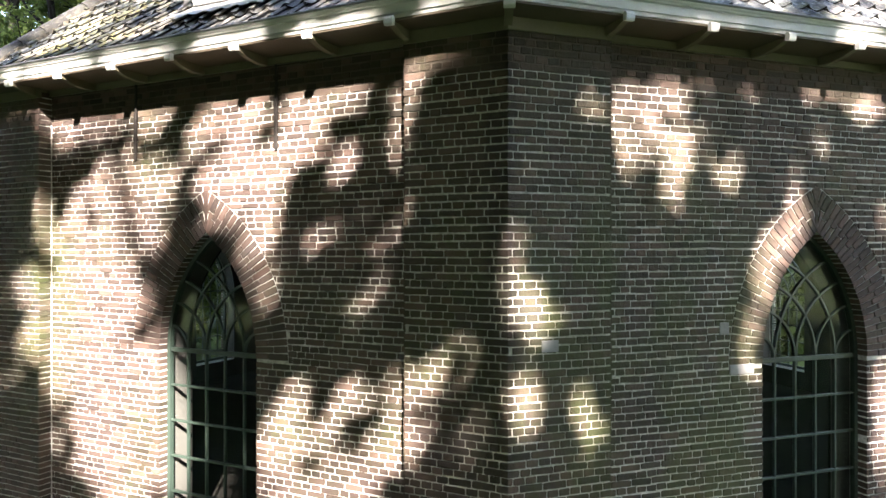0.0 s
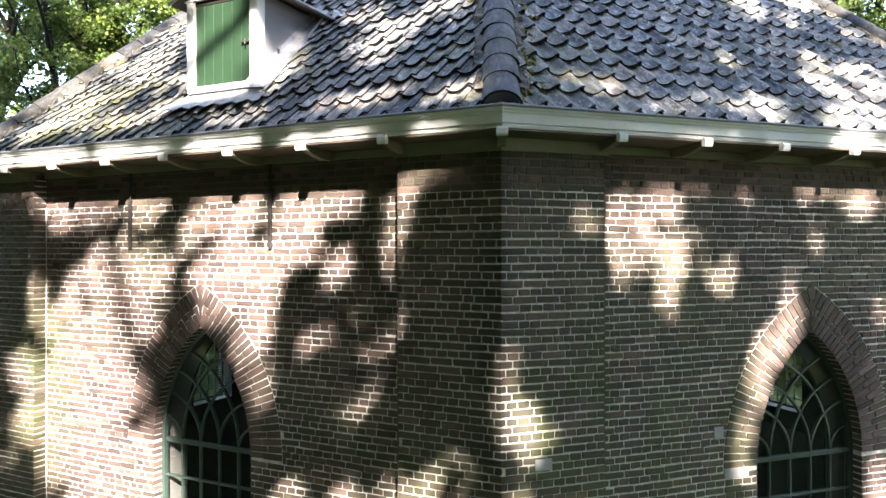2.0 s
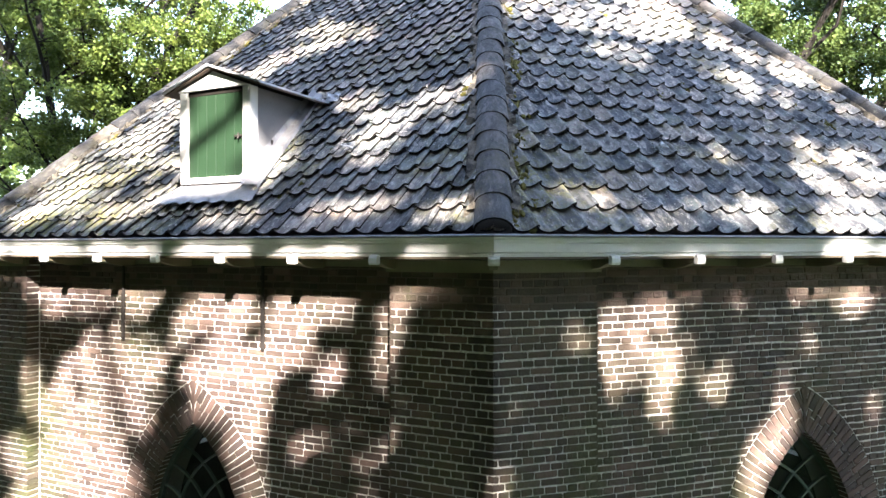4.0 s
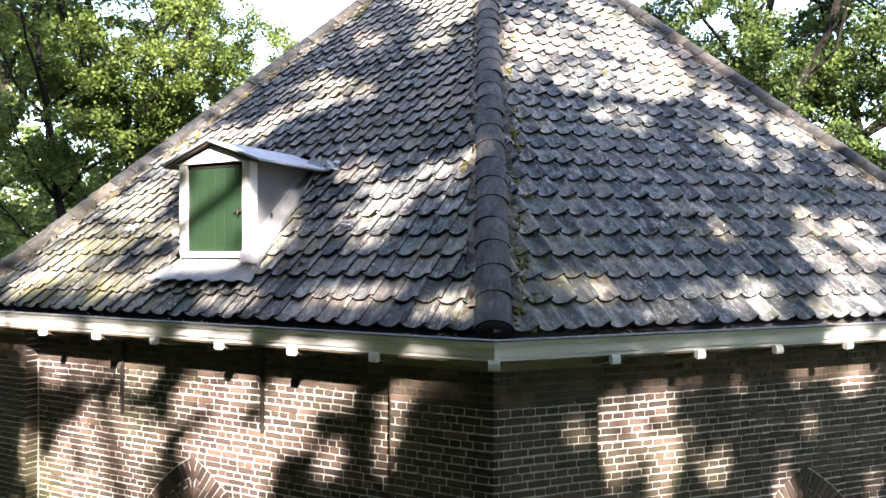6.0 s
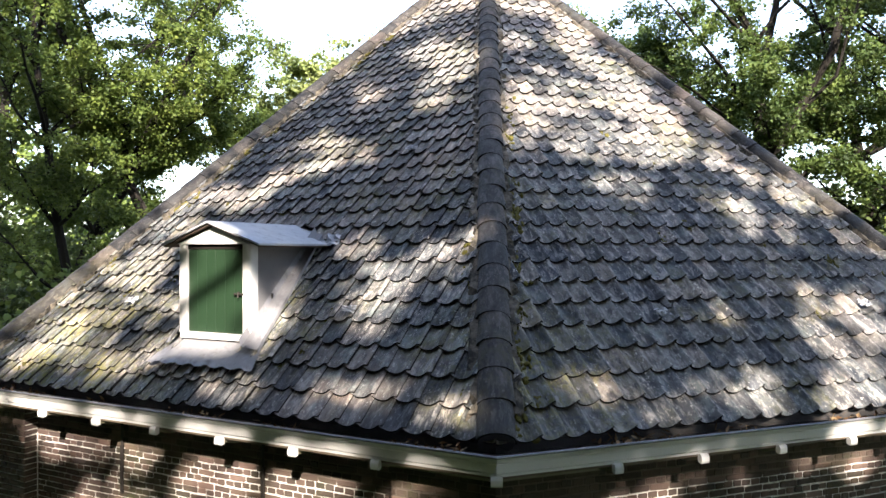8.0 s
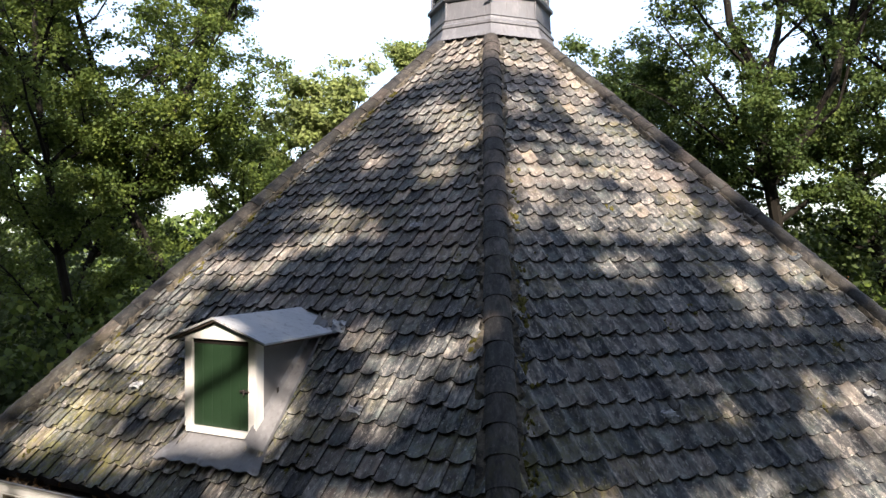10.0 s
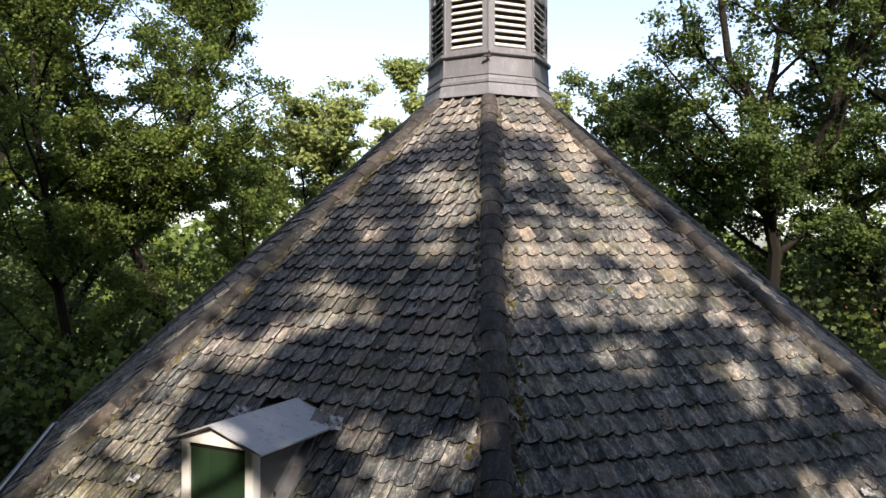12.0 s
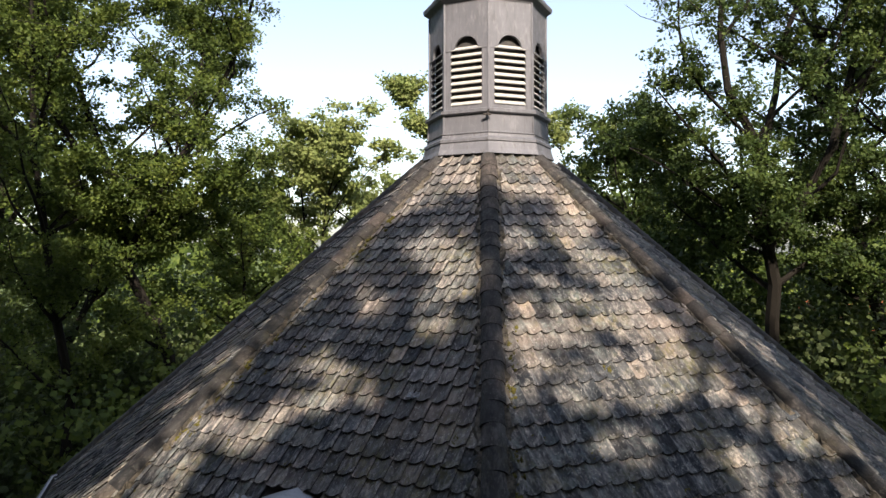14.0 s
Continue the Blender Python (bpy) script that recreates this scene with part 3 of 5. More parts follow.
def church_windows():
    pieces, bars, heights, inner = window_meshes()
    meshes = []
    for name, (bm, material) in pieces:
        bmesh.ops.recalc_face_normals(bm, faces=bm.faces)
        me = bpy.data.meshes.new(name)
        bm.to_mesh(me)
        bm.free()
        me.materials.append(material)
        meshes.append((name, me))
    ends = [-inner] + bars + [inner]
    zs = heights[::-1]
    panes = []
    for a, b in zip(ends, ends[1:]):
        for c, d in zip(zs, zs[1:]):
            panes.append(mesh_of("pane", *pane_shape(a, b, c, d, len(panes)), GLASS))
    top = [(-u, z) for u, z in arc_points(ARC_R - 0.03)] + [(u, z) for u, z in arc_points(ARC_R - 0.03)[::-1][1:]]
    head = mesh_of("pane", [(u, -GLAZE, z) for u, z in top], [tuple(range(len(top)))[::-1]], GLASS)
    bm = bmesh.new()
    lining = [(HALF - 0.003, SILL + 0.003)] + [(u - 0.003, z - 0.002) for u, z in arc_points(ARC_R)]
    for s in (-1, 1):
        rows = [[bm.verts.new((s * u, y, z)) for y in (-GLAZE + 0.06, -INSIDE)] for u, z in lining]
        for r, q in zip(rows, rows[1:]):
            bm.faces.new((r[0], r[1], q[1], q[0]))
    lining_me = bpy.data.meshes.new("window_reveal")
    bm.to_mesh(lining_me)
    bm.free()
    lining_me.materials.append(PLASTER)
    for k in range(8):
        win = part("window", meshes[0][1], church, side(k), "tall pointed window with grey-green glazing bars and intersecting tracery")
        for name, me in meshes[1:]:
            part(name, me, win)
        for me in panes + [head]:
            part("pane", me, win).visible_shadow = False
        part("window_reveal", lining_me, win, label="white plastered reveal")
        part("window_sill", (box(-HALF, HALF, -WALL - 0.05, -GLAZE + 0.03, SILL - 0.09, SILL, bevel=0.008), STONE), win)


def pane_shape(a, b, c, d, n):
    rng = random.Random(n)
    t = [rng.uniform(-0.003, 0.003) for _ in range(4)]
    return [(a, -GLAZE + t[0], c), (b, -GLAZE + t[1], c), (b, -GLAZE + t[2], d), (a, -GLAZE + t[3], d)], [(0, 1, 2, 3)]


# ---- gutter, soffit, brackets, wall irons ----
def church_eaves():
    mitre = lambda s: (lambda y: s * -y * TAN)
    for k in range(8):
        bm = bmesh.new()
        add_prism(bm, [(-8.45, 5.345), (-8.70, 5.345), (-8.702, 5.366), (-8.690, 5.370), (-8.690, 5.378), (-8.712, 5.382), (-8.712, 5.446), (-8.694, 5.449), (-8.694, 5.457), (-8.724, 5.462),
                       (-8.728, 5.476), (-8.74, 5.484), (-8.745, 5.500), (-8.71, 5.500), (-8.70, 5.40), (-8.45, 5.40)], mitre(-1), mitre(1))
        g = part("gutter", (bm, WHITE), church, side(k), "white painted wooden box gutter with zinc lip")
        bm = bmesh.new()
        add_prism(bm, [(-8.748 + 0.013 * math.cos(a), 5.511 + 0.013 * math.sin(a)) for a in (2 * math.pi * i / 8 for i in range(8))], mitre(-1), mitre(1))
        part("zinc_lip", (bm, APRON), g, label="grey zinc lip")
        bm = bmesh.new()
        add_prism(bm, [(-8.699, 5.498), (-8.692, 5.498), (-8.682, 5.412), (-8.46, 5.412), (-8.46, 5.404), (-8.685, 5.404)], mitre(-1), mitre(1))
        part("gutter_lining", (bm, DARK), g, label="dark dirty gutter bottom")
        bm = bmesh.new()
        add_prism(bm, [(-8.695, 5.343), (-8.695, 5.325), (-WALL + 0.02, 5.318), (-WALL + 0.02, 5.336)], mitre(-1), mitre(1))
        part("soffit", (bm, SOFFIT), church, side(k), "brown stained soffit boards under the gutter")
        bm = add_box(bmesh.new(), -PIER_U + 0.002, PIER_U - 0.002, -WALL - 0.030, -WALL + 0.02, 5.245, 5.316, bevel=0.004)
        board = part("frieze_board", (bm, CREAM), church, side(k), "olive-cream painted board on top of the brickwork")
        for s in (-1, 1):
            a, b = PIER + 0.026, PIER - 0.02
            bm, plan = bmesh.new(), [(PIER_U - 0.03, -a), (a * TAN, -a), (b * TAN, -b), (PIER_U - 0.03, -b)]
            low, high = [[bm.verts.new((s * u, y, z)) for u, y in plan] for z in (5.208, 5.314)]
            bm.faces.new(low)
            bm.faces.new(high)
            for i in range(4):
                bm.faces.new((low[i], low[(i + 1) % 4], high[(i + 1) % 4], high[i]))
            part("frieze_return", (bm, CREAM), board)
        body = [(-8.27, 5.315), (-8.27, 5.235), (-8.42, 5.232), (-8.56, 5.252), (-8.66, 5.285), (-8.70, 5.292), (-8.70, 5.322)]
        nose = [(-8.702, 5.282), (-8.745, 5.276), (-8.755, 5.294), (-8.755, 5.330), (-8.742, 5.352), (-8.716, 5.357), (-8.714, 5.344), (-8.702, 5.344)]
        for u in (-2.54, -1.69, -0.84, 0.0, 0.84, 1.69, 2.54):
            part("gutter_bracket", (add_prism(bmesh.new(), body, u - 0.028, u + 0.028), CREAM), g, label="cream painted bracket")
            part("bracket_nose", (add_prism(bmesh.new(), nose, u - 0.040, u + 0.040), WHITE), g, label="white block")
        scale = 1 / math.cos(radians(22.5))
        for name, outline, half, material in (("gutter_bracket", body, 0.034, CREAM), ("bracket_nose", nose, 0.046, WHITE)):
            bm = add_prism(bmesh.new(), [((y + 0.03) * scale, z) for y, z in outline], -half, half)
            part(name, (bm, material), g, pose(0, 0, 0, 0, 0, 22.5))
    for u in (-1.03, 0.95):
        bm = bmesh.new()
        add_box(bm, u - 0.019, u + 0.019, -WALL - 0.032, -WALL - 0.006, 4.40, 4.93, bevel=0.004)
        add_box(bm, u - 0.012, u + 0.016, -WALL - 0.024, -WALL - 0.006, 4.90, 5.26, bevel=0.003)
        add_box(bm, u - 0.026, u + 0.026, -WALL - 0.026, -WALL - 0.004, 4.86, 4.89, bevel=0.003)
        part("wall_anchor", (bm, IRON), church, side(0), "long black iron wall anchor on the brickwork")
    part("mortar_fillet", (box(-PIER_U - 0.002, -PIER_U + 0.016, -WALL - 0.010, -WALL + 0.004, 0.1, 4.9, bevel=0.003), MORTAR), church, side(0), "pale mortar fillet in the corner beside the pier")
    for u0, u1, z0, z1, y in ((-1.08, -0.79, 2.19, 2.29, WALL), (-1.20, -1.09, 2.58, 2.70, WALL), (-3.17, -3.01, 2.53, 2.63, PIER)):
        part("stone_block", (box(u0, u1, -y - 0.006, -y + 0.05, z0, z1, bevel=0.006), STONE), church, side(1), "pale grey sandstone block set in the brickwork")


# ---- roof ----
PITCH, GAUGE, EAVE = 0.225, 0.30, 8.50
PROFILE = [(0.0, 0.033), (0.022, 0.016), (0.055, 0.004), (0.095, 0.0), (0.135, 0.006), (0.172, 0.023), (0.198, 0.043), (0.219, 0.053), (0.238, 0.049), (0.252, 0.036)]


def tile_shape(rng):
    """One pantile: x across, y up the slope from its lower edge, z off the roof; rounded lower lip."""
    v, f = [], []
    lift, thick, n = 0.048, 0.019, len(PROFILE)
    twist = rng.uniform(-0.006, 0.006)
    def row(y, low, drop):
        for x, z in PROFILE:
            sag = 0.026 * (1 - ((x - 0.10) / 0.13) ** 2) if y < 0.05 else 0.0
            v.append((x, y - max(sag, -0.012), z + low - drop + twist * (x - 0.11) / 0.11))
    row(0.0, lift, thick)
    row(0.0, lift, 0.003)
    row(0.0, lift, 0.0)
    row(0.06, lift - 0.004, 0.0)
    row(0.375, 0.0, 0.0)
    for r in (0, 2, 3):
        for i in range(n - 1):
            f.append((r * n + i, r * n + i + 1, (r + 1) * n + i + 1, (r + 1) * n + i))
    # right edge of the roll
    m = len(v)
    v.extend([v[3 * n - 1], (PROFILE[-1][0] - 0.002, 0.0, lift - 0.012), (PROFILE[-1][0] - 0.002, 0.36, -0.03), v[5 * n - 1]])
    f.append((m, m + 1, m + 2, m + 3))
    return v, f


ROOF_TURN = Matrix.Rotation(PHI, 4, "X")


def on_roof(u, s, lift=0.0):
    """Pose on the roof's plane: u across, s metres up the slope from the tiles' lower edge."""
    ap = EAVE - s * math.cos(PHI)
    return Matrix.Translation((u, -ap, PEAK - SLOPE * ap - 0.0)) @ ROOF_TURN @ Matrix.Translation((0, 0, lift))


def in_dormer(u, s):
    ap = EAVE - s * math.cos(PHI)
    return -0.46 < u < 0.53 and 6.55 < ap < 8.02


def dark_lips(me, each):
    """Paints gap shadow on the exposed lower edge of every tile and the side of its roll."""
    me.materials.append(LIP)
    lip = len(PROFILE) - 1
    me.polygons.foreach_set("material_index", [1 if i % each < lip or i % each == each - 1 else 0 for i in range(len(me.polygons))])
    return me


def church_roof():
    rng = random.Random(8)
    shapes = [tile_shape(rng) for _ in range(6)]
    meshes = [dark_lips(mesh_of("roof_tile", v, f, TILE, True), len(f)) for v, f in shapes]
    back = None
    for k in range(8):
        bm = bmesh.new()
        low, high = EAVE - 0.035, 1.0
        add_prism(bm, [(-low, PEAK - SLOPE * low - 0.045), (-high, PEAK - SLOPE * high - 0.045), (-high, PEAK - SLOPE * high - 0.12), (-low, PEAK - SLOPE * low - 0.12)],
                  lambda y: y * TAN, lambda y: -y * TAN)
        slope = part("roof_slope", (bm, DARK), church, side(k), "steep roof slope of grey weathered pantiles with moss")
        front = k in (0, 1)
        if not front and back:
            part("roof_tiles", back, slope, kind="stuff")
            continue
        pieces, singles = [], 0
        for row in range(34):
            s = row * GAUGE
            ap = EAVE - s * math.cos(PHI)
            limit = (ap - 0.1) * TAN
            count = int(limit / PITCH) + 2
            for c in range(-count, count):
                u = c * PITCH + rng.uniform(-0.004, 0.004) + 0.02 * math.sin(row * 0.7)
                if u + PITCH < -limit or u > limit or (k == 0 and in_dormer(u + 0.11, s + 0.15)):
                    continue
                pick = rng.randrange(6)
                m = on_roof(u, s + rng.uniform(-0.008, 0.008), rng.uniform(-0.003, 0.004)) @ Matrix.Rotation(rng.uniform(-0.014, 0.014), 4, "Z") @ Matrix.Rotation(rng.uniform(-0.01, 0.01), 4, "Y")
                whole = u > -limit + 0.1 and u + 0.26 < limit - 0.1
                near = (u > -0.4) if k == 0 else (u < 0.4)
                if front and whole and near and row < 22 and singles < 300:
                    part("roof_tile", meshes[pick], slope, m)
                    singles += 1
                    continue
                v, f = shapes[pick]
                pts = []
                for p in v:
                    q = m @ Vector(p)
                    edge = -q.y * TAN
                    pts.append((max(-edge, min(edge, q.x)), q.y, q.z))
                pieces.append((pts, f))
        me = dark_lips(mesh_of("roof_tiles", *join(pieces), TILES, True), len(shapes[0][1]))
        if not front:
            back = me
        part("roof_tiles", me, slope, kind="stuff")


def hip_shape():
    """A half-round hip tile: y up the hip, lower end wider and lipped."""
    v, f, n = [], [], 10
    for y, r, drop in ((0.0, 0.150, 0.0), (0.0, 0.171, 0.0), (0.0, 0.171, 0.0), (0.05, 0.168, 0.0), (0.42, 0.144, -0.006)):
        for i in range(n + 1):
            a = math.pi * (i / n) * 1.06 - 0.03 * math.pi
            v.append((r * math.cos(a), y, r * 0.86 * math.sin(a) + drop))
    for q in (0, 2, 3):
        for i in range(n):
            a = q * (n + 1) + i
            f.append((a, a + 1, a + n + 2, a + n + 1))
    return v, f


def hip_bed(rng, cos):
    """Two ragged fillets of mortar between the hip tiles and the slopes."""
    bm = bmesh.new()
    for sx in (-1, 1):
        last, r = None, 9.0
        while r > 1.6:
            out = rng.uniform(0.19, 0.27) if rng.random() < 0.8 else 0.17
            top = PEAK - SLOPE * cos * r
            fall = SLOPE * math.sin(radians(22.5))
            row = [bm.verts.new(p) for p in ((sx * 0.12, -r, top + 0.045), (sx * (out - 0.02), -r, top - fall * out + rng.uniform(0.11, 0.14)), (sx * out, -r, top - fall * out + 0.03))]
            for i in range(2):
                if last:
                    bm.faces.new((last[i], last[i + 1], row[i + 1], row[i]))
            last, r = row, r - rng.uniform(0.04, 0.09)
    return bm


def church_hips():
    rng = random.Random(5)
    v, f = hip_shape()
    dark_me, pale_me = mesh_of("hip_tile", v, f, HIP, True), mesh_of("hip_tile", v, f, HIP_PALE, True)
    # Hip tile lips carry the same painted gap shadow.
    for me in (dark_me, pale_me):
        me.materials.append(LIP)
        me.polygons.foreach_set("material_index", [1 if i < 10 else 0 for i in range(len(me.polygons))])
    cos = math.cos(radians(22.5))
    tilt = math.atan(SLOPE * cos)
    for k in range(8):
        turn = pose(0, 0, 0, 0, 0, 45 * k - THETA)
        hip = new("hip")
        hip.parent, hip.matrix_basis = church, turn
        tagged(hip, "hip covered with dark half-round ridge tiles" if k == 0 else "hip covered with brown-grey half-round ridge tiles")
        bm = bmesh.new()
        add_tube(bm, [(0, -9.19, PEAK - SLOPE * cos * 9.19 + 0.0), (0, -9.0, PEAK - SLOPE * cos * 9.0 + 0.0)], 0.15, 12)
        me = dark_me if k == 0 else pale_me
        part("hip_end", (bm, DARK), hip, label="dark mortar under the last tile")
        s, step = 0.0, 0.338
        while True:
            r = 9.20 - s * math.cos(tilt)
            if r < 1.55:
                break
            m = Matrix.Translation((rng.uniform(-0.008, 0.008), -r, PEAK - SLOPE * cos * r + 0.015)) @ Matrix.Rotation(tilt + 0.045, 4, "X")
            m = m @ Matrix.Rotation(rng.uniform(-0.02, 0.02), 4, "Z") @ Matrix.Rotation(rng.uniform(-0.03, 0.03), 4, "Y")
            part("hip_tile", me, hip, m)
            s += step + rng.uniform(-0.012, 0.012)
        part("mortar_bed", (hip_bed(rng, cos), HIP_BED), hip, label="crumbling mortar along the hip")


# ---- dormer with a green hatch ----
def church_dormer():
    z0, z1, front, west, east, ridge = 6.195, 7.108, 7.93, -0.46, 0.525, 0.04
    back = lambda z: (PEAK - z) / SLOPE
    bm = bmesh.new()
    y = -front
    left, right = west + 0.10, east - 0.09
    add_box(bm, west, left, y - 0.03, y + 0.08, z0, z1 + 0.05, bevel=0.006)
    add_box(bm, right, east, y - 0.03, y + 0.08, z0 - 0.02, z1 + 0.05, bevel=0.006)
    add_box(bm, west + 0.03, right + 0.06, y - 0.055, y + 0.08, z0 - 0.066, z0 - 0.001, bevel=0.006)
    dormer = part("dormer", (bm, WHITE), church, side(0), "small gabled dormer with green wooden hatch and zinc roof")
    bm = bmesh.new()
    for s0, s1 in ((west - 0.03, ridge), (ridge, east)):
        rise = lambda u: 0.185 * (1 - abs(u - ridge) / (ridge - west + 0.03 if u < ridge else east - ridge))
        a = [(s0, z1 + 0.052), (s1, z1 + 0.052), (s1, z1 + 0.052 + rise(s1)), (s0, z1 + 0.052 + rise(s0))]
        a = [p for i, p in enumerate(a) if all(abs(p[0] - q[0]) + abs(p[1] - q[1]) > 1e-5 for q in a[:i])]
        f0 = [bm.verts.new((u, y - 0.045, z)) for u, z in a]
        f1 = [bm.verts.new((u, y + 0.05, z)) for u, z in a]
        bm.faces.new(f0)
        bm.faces.new(f1[::-1])
        for i in range(len(a)):
            bm.faces.new((f0[i], f0[(i + 1) % len(a)], f1[(i + 1) % len(a)], f1[i]))
    part("gable_board", (bm, WHITE), dormer)
    # Near-black strip paints the shadow gap between hatch and gable.
    part("hatch_head", (box(left, right, y - 0.005, y + 0.06, z1 - 0.004, z1 + 0.05), TIMBER), dormer, label="hatch head coloured near-black for the shadow gap")
    n = 6
    for i in range(n):
        a, b = left + 0.002 + (right - left - 0.004) * i / n, left + 0.002 + (right - left - 0.004) * (i + 1) / n
        part("hatch_board", (box(a + 0.0025, b - 0.0025, y + 0.0, y + 0.03, z0 + 0.004, z1 - 0.006, bevel=0.004), GREEN), dormer, label="green painted board")
    bm = bmesh.new()
    add_box(bm, right - 0.12, right + 0.02, y - 0.034, y + 0.002, 6.615, 6.635, bevel=0.004)
    add_tube(bm, [(right - 0.05, y - 0.02, 6.645), (right - 0.05, y - 0.04, 6.65), (right - 0.05, y - 0.045, 6.59)], 0.008)
    part("hatch_latch", (bm, IRON), dormer, label="small iron latch")
    part("cheek_vent", (box(east - 0.004, east + 0.006, y + 0.33, y + 0.36, 6.56, 6.62, bevel=0.002), IRON), dormer, label="tiny iron plate")
    for s in (-1, 1):
        edge = east if s > 0 else west
        bm = bmesh.new()
        pts = [(y + 0.05, z0 - 0.05), (y + 0.05, z1 + 0.05), (-back(z1 + 0.03) + 0.1, z1 + 0.05), (-back(z0 - 0.05) + 0.1, z0 - 0.05)]
        add_prism(bm, pts, edge - s * 0.045, edge - s * 0.014)
        part("cheek", (bm, CHEEK), dormer, label="off-white dormer side panel")
        bm = bmesh.new()
        inner = edge
        add_box(bm, min(inner, edge + s * 0.012), max(inner, edge + s * 0.012), y - 0.024, y + 0.10, z0 - 0.015, z1 + 0.05, bevel=0.003)
        part("corner_board", (bm, WHITE), dormer)
        # lead laid along the foot of the side
        bm = bmesh.new()
        a, b = on_roof(0, 0.66, 0.12), on_roof(0, 2.45, 0.12)
        for j, m in enumerate((a, b)):
            p = m.translation
            bm.verts.new((edge - s * 0.02, p.y, p.z + 0.10))
            bm.verts.new((edge + s * 0.01, p.y, p.z + 0.02))
            bm.verts.new((edge + s * (0.22 - 0.13 * j if s > 0 else 0.08), p.y, p.z + 0.004))
            bm.verts.new((edge + s * (0.228 - 0.13 * j if s > 0 else 0.085), p.y, p.z - 0.04))
        bm.verts.ensure_lookup_table()
        for i in range(3):
            bm.faces.new((bm.verts[i], bm.verts[i + 1], bm.verts[i + 5], bm.verts[i + 4]))
        part("side_flashing", (bm, APRON), dormer, label="pale lead flashing")
        # roof plane of the dormer
        top, out, low = 7.41, 0.69, 7.165
        bm = bmesh.new()
        f, t = -front - 0.14, 0.022
        for lift in (0.0, -t):
            bm.verts.new((ridge, f, top + lift))
            bm.verts.new((ridge + s * out, f + 0.02, low + lift))
            bm.verts.new((ridge + s * out, -back(low) + 0.06, low + lift))
            bm.verts.new((ridge, -back(top) + 0.02, top + lift))
        bm.verts.ensure_lookup_table()
        q = list(bm.verts)
        bm.faces.new(q[0:4])
        bm.faces.new(q[4:8][::-1])
        for i in range(4):
            bm.faces.new((q[i], q[(i + 1) % 4], q[4 + (i + 1) % 4], q[4 + i]))
        part("dormer_roof", (bm, ZINC), dormer, label="sheet zinc roof")
        bm = bmesh.new()
        for lift in (-0.024, -0.044):
            bm.verts.new((ridge, f + 0.03, top + lift))
            bm.verts.new((ridge + s * (out - 0.012), f + 0.05, low + lift + 0.004))
            bm.verts.new((ridge + s * (out - 0.012), -back(low) + 0.06, low + lift + 0.004))
            bm.verts.new((ridge, -back(top) + 0.02, top + lift))
        bm.verts.ensure_lookup_table()
        q = list(bm.verts)
        bm.faces.new(q[0:4])
        bm.faces.new(q[4:8][::-1])
        for i in range(4):
            bm.faces.new((q[i], q[(i + 1) % 4], q[4 + (i + 1) % 4], q[4 + i]))
        part("roof_boarding", (bm, BOARD), dormer, label="brown boards under the zinc")
        bm = bmesh.new()
        m = on_roof(ridge + s * (out + 0.04), 2.40, 0.07)
        fold, n, wide = random.Random(17 + s), 7, (0.26 if s > 0 else 0.2)
        net = [[bm.verts.new(m @ Vector(((i / n - 0.5) * wide, (j / n - 0.5) * wide * 0.7 + fold.uniform(-0.012, 0.012), fold.uniform(0.0, 0.03) + 0.02 * math.sin(i * 1.7 + j)))) for i in range(n + 1)] for j in range(n + 1)]
        for j in range(n):
            for i in range(n):
                bm.faces.new((net[j][i], net[j][i + 1], net[j + 1][i + 1], net[j + 1][i]))
        part("lead_patch", (bm, ZINC), dormer, label="crumpled lead patch")
    # apron dressed over the tiles, with a scalloped edge
    v, fcs, n = [], [], 44
    for r in range(5):
        for i in range(n + 1):
            u = -0.72 + 1.44 * i / n
            s = 0.88 - (r / 4) * 0.46 - (0.028 * (0.5 + 0.5 * math.cos(2 * math.pi * (u + 0.01) / PITCH)) if r == 4 else 0)
            roll = 0.004 * math.cos(2 * math.pi * (u + 0.10) / PITCH) * (r / 4)
            p = on_roof(0.12 + u * (0.78 + 0.22 * r / 4), s, (0.045, 0.06, 0.08, 0.11, 0.122)[r] + roll).translation
            v.append(p)
    for r in range(4):
        for i in range(n):
            a = r * (n + 1) + i
            fcs.append((a, a + 1, a + n + 2, a + n + 1))
    part("apron_flashing", mesh_of("apron_flashing", v, fcs, APRON, True), dormer, label="pale lead apron with scalloped edge")


# ---- cupola ----
def octagon_ring(bm, outline):
    """A turned octagonal moulding: outline of (vertex distance, z) from bottom to top."""
    rings = [[bm.verts.new((r * math.sin(radians(45 * i)), -r * math.cos(radians(45 * i)), z)) for i in range(8)] for r, z in outline]
    for a, b in zip(rings, rings[1:]):
        for i in range(8):
            bm.faces.new((a[i], a[(i + 1) % 8], b[(i + 1) % 8], b[i]))
    return rings


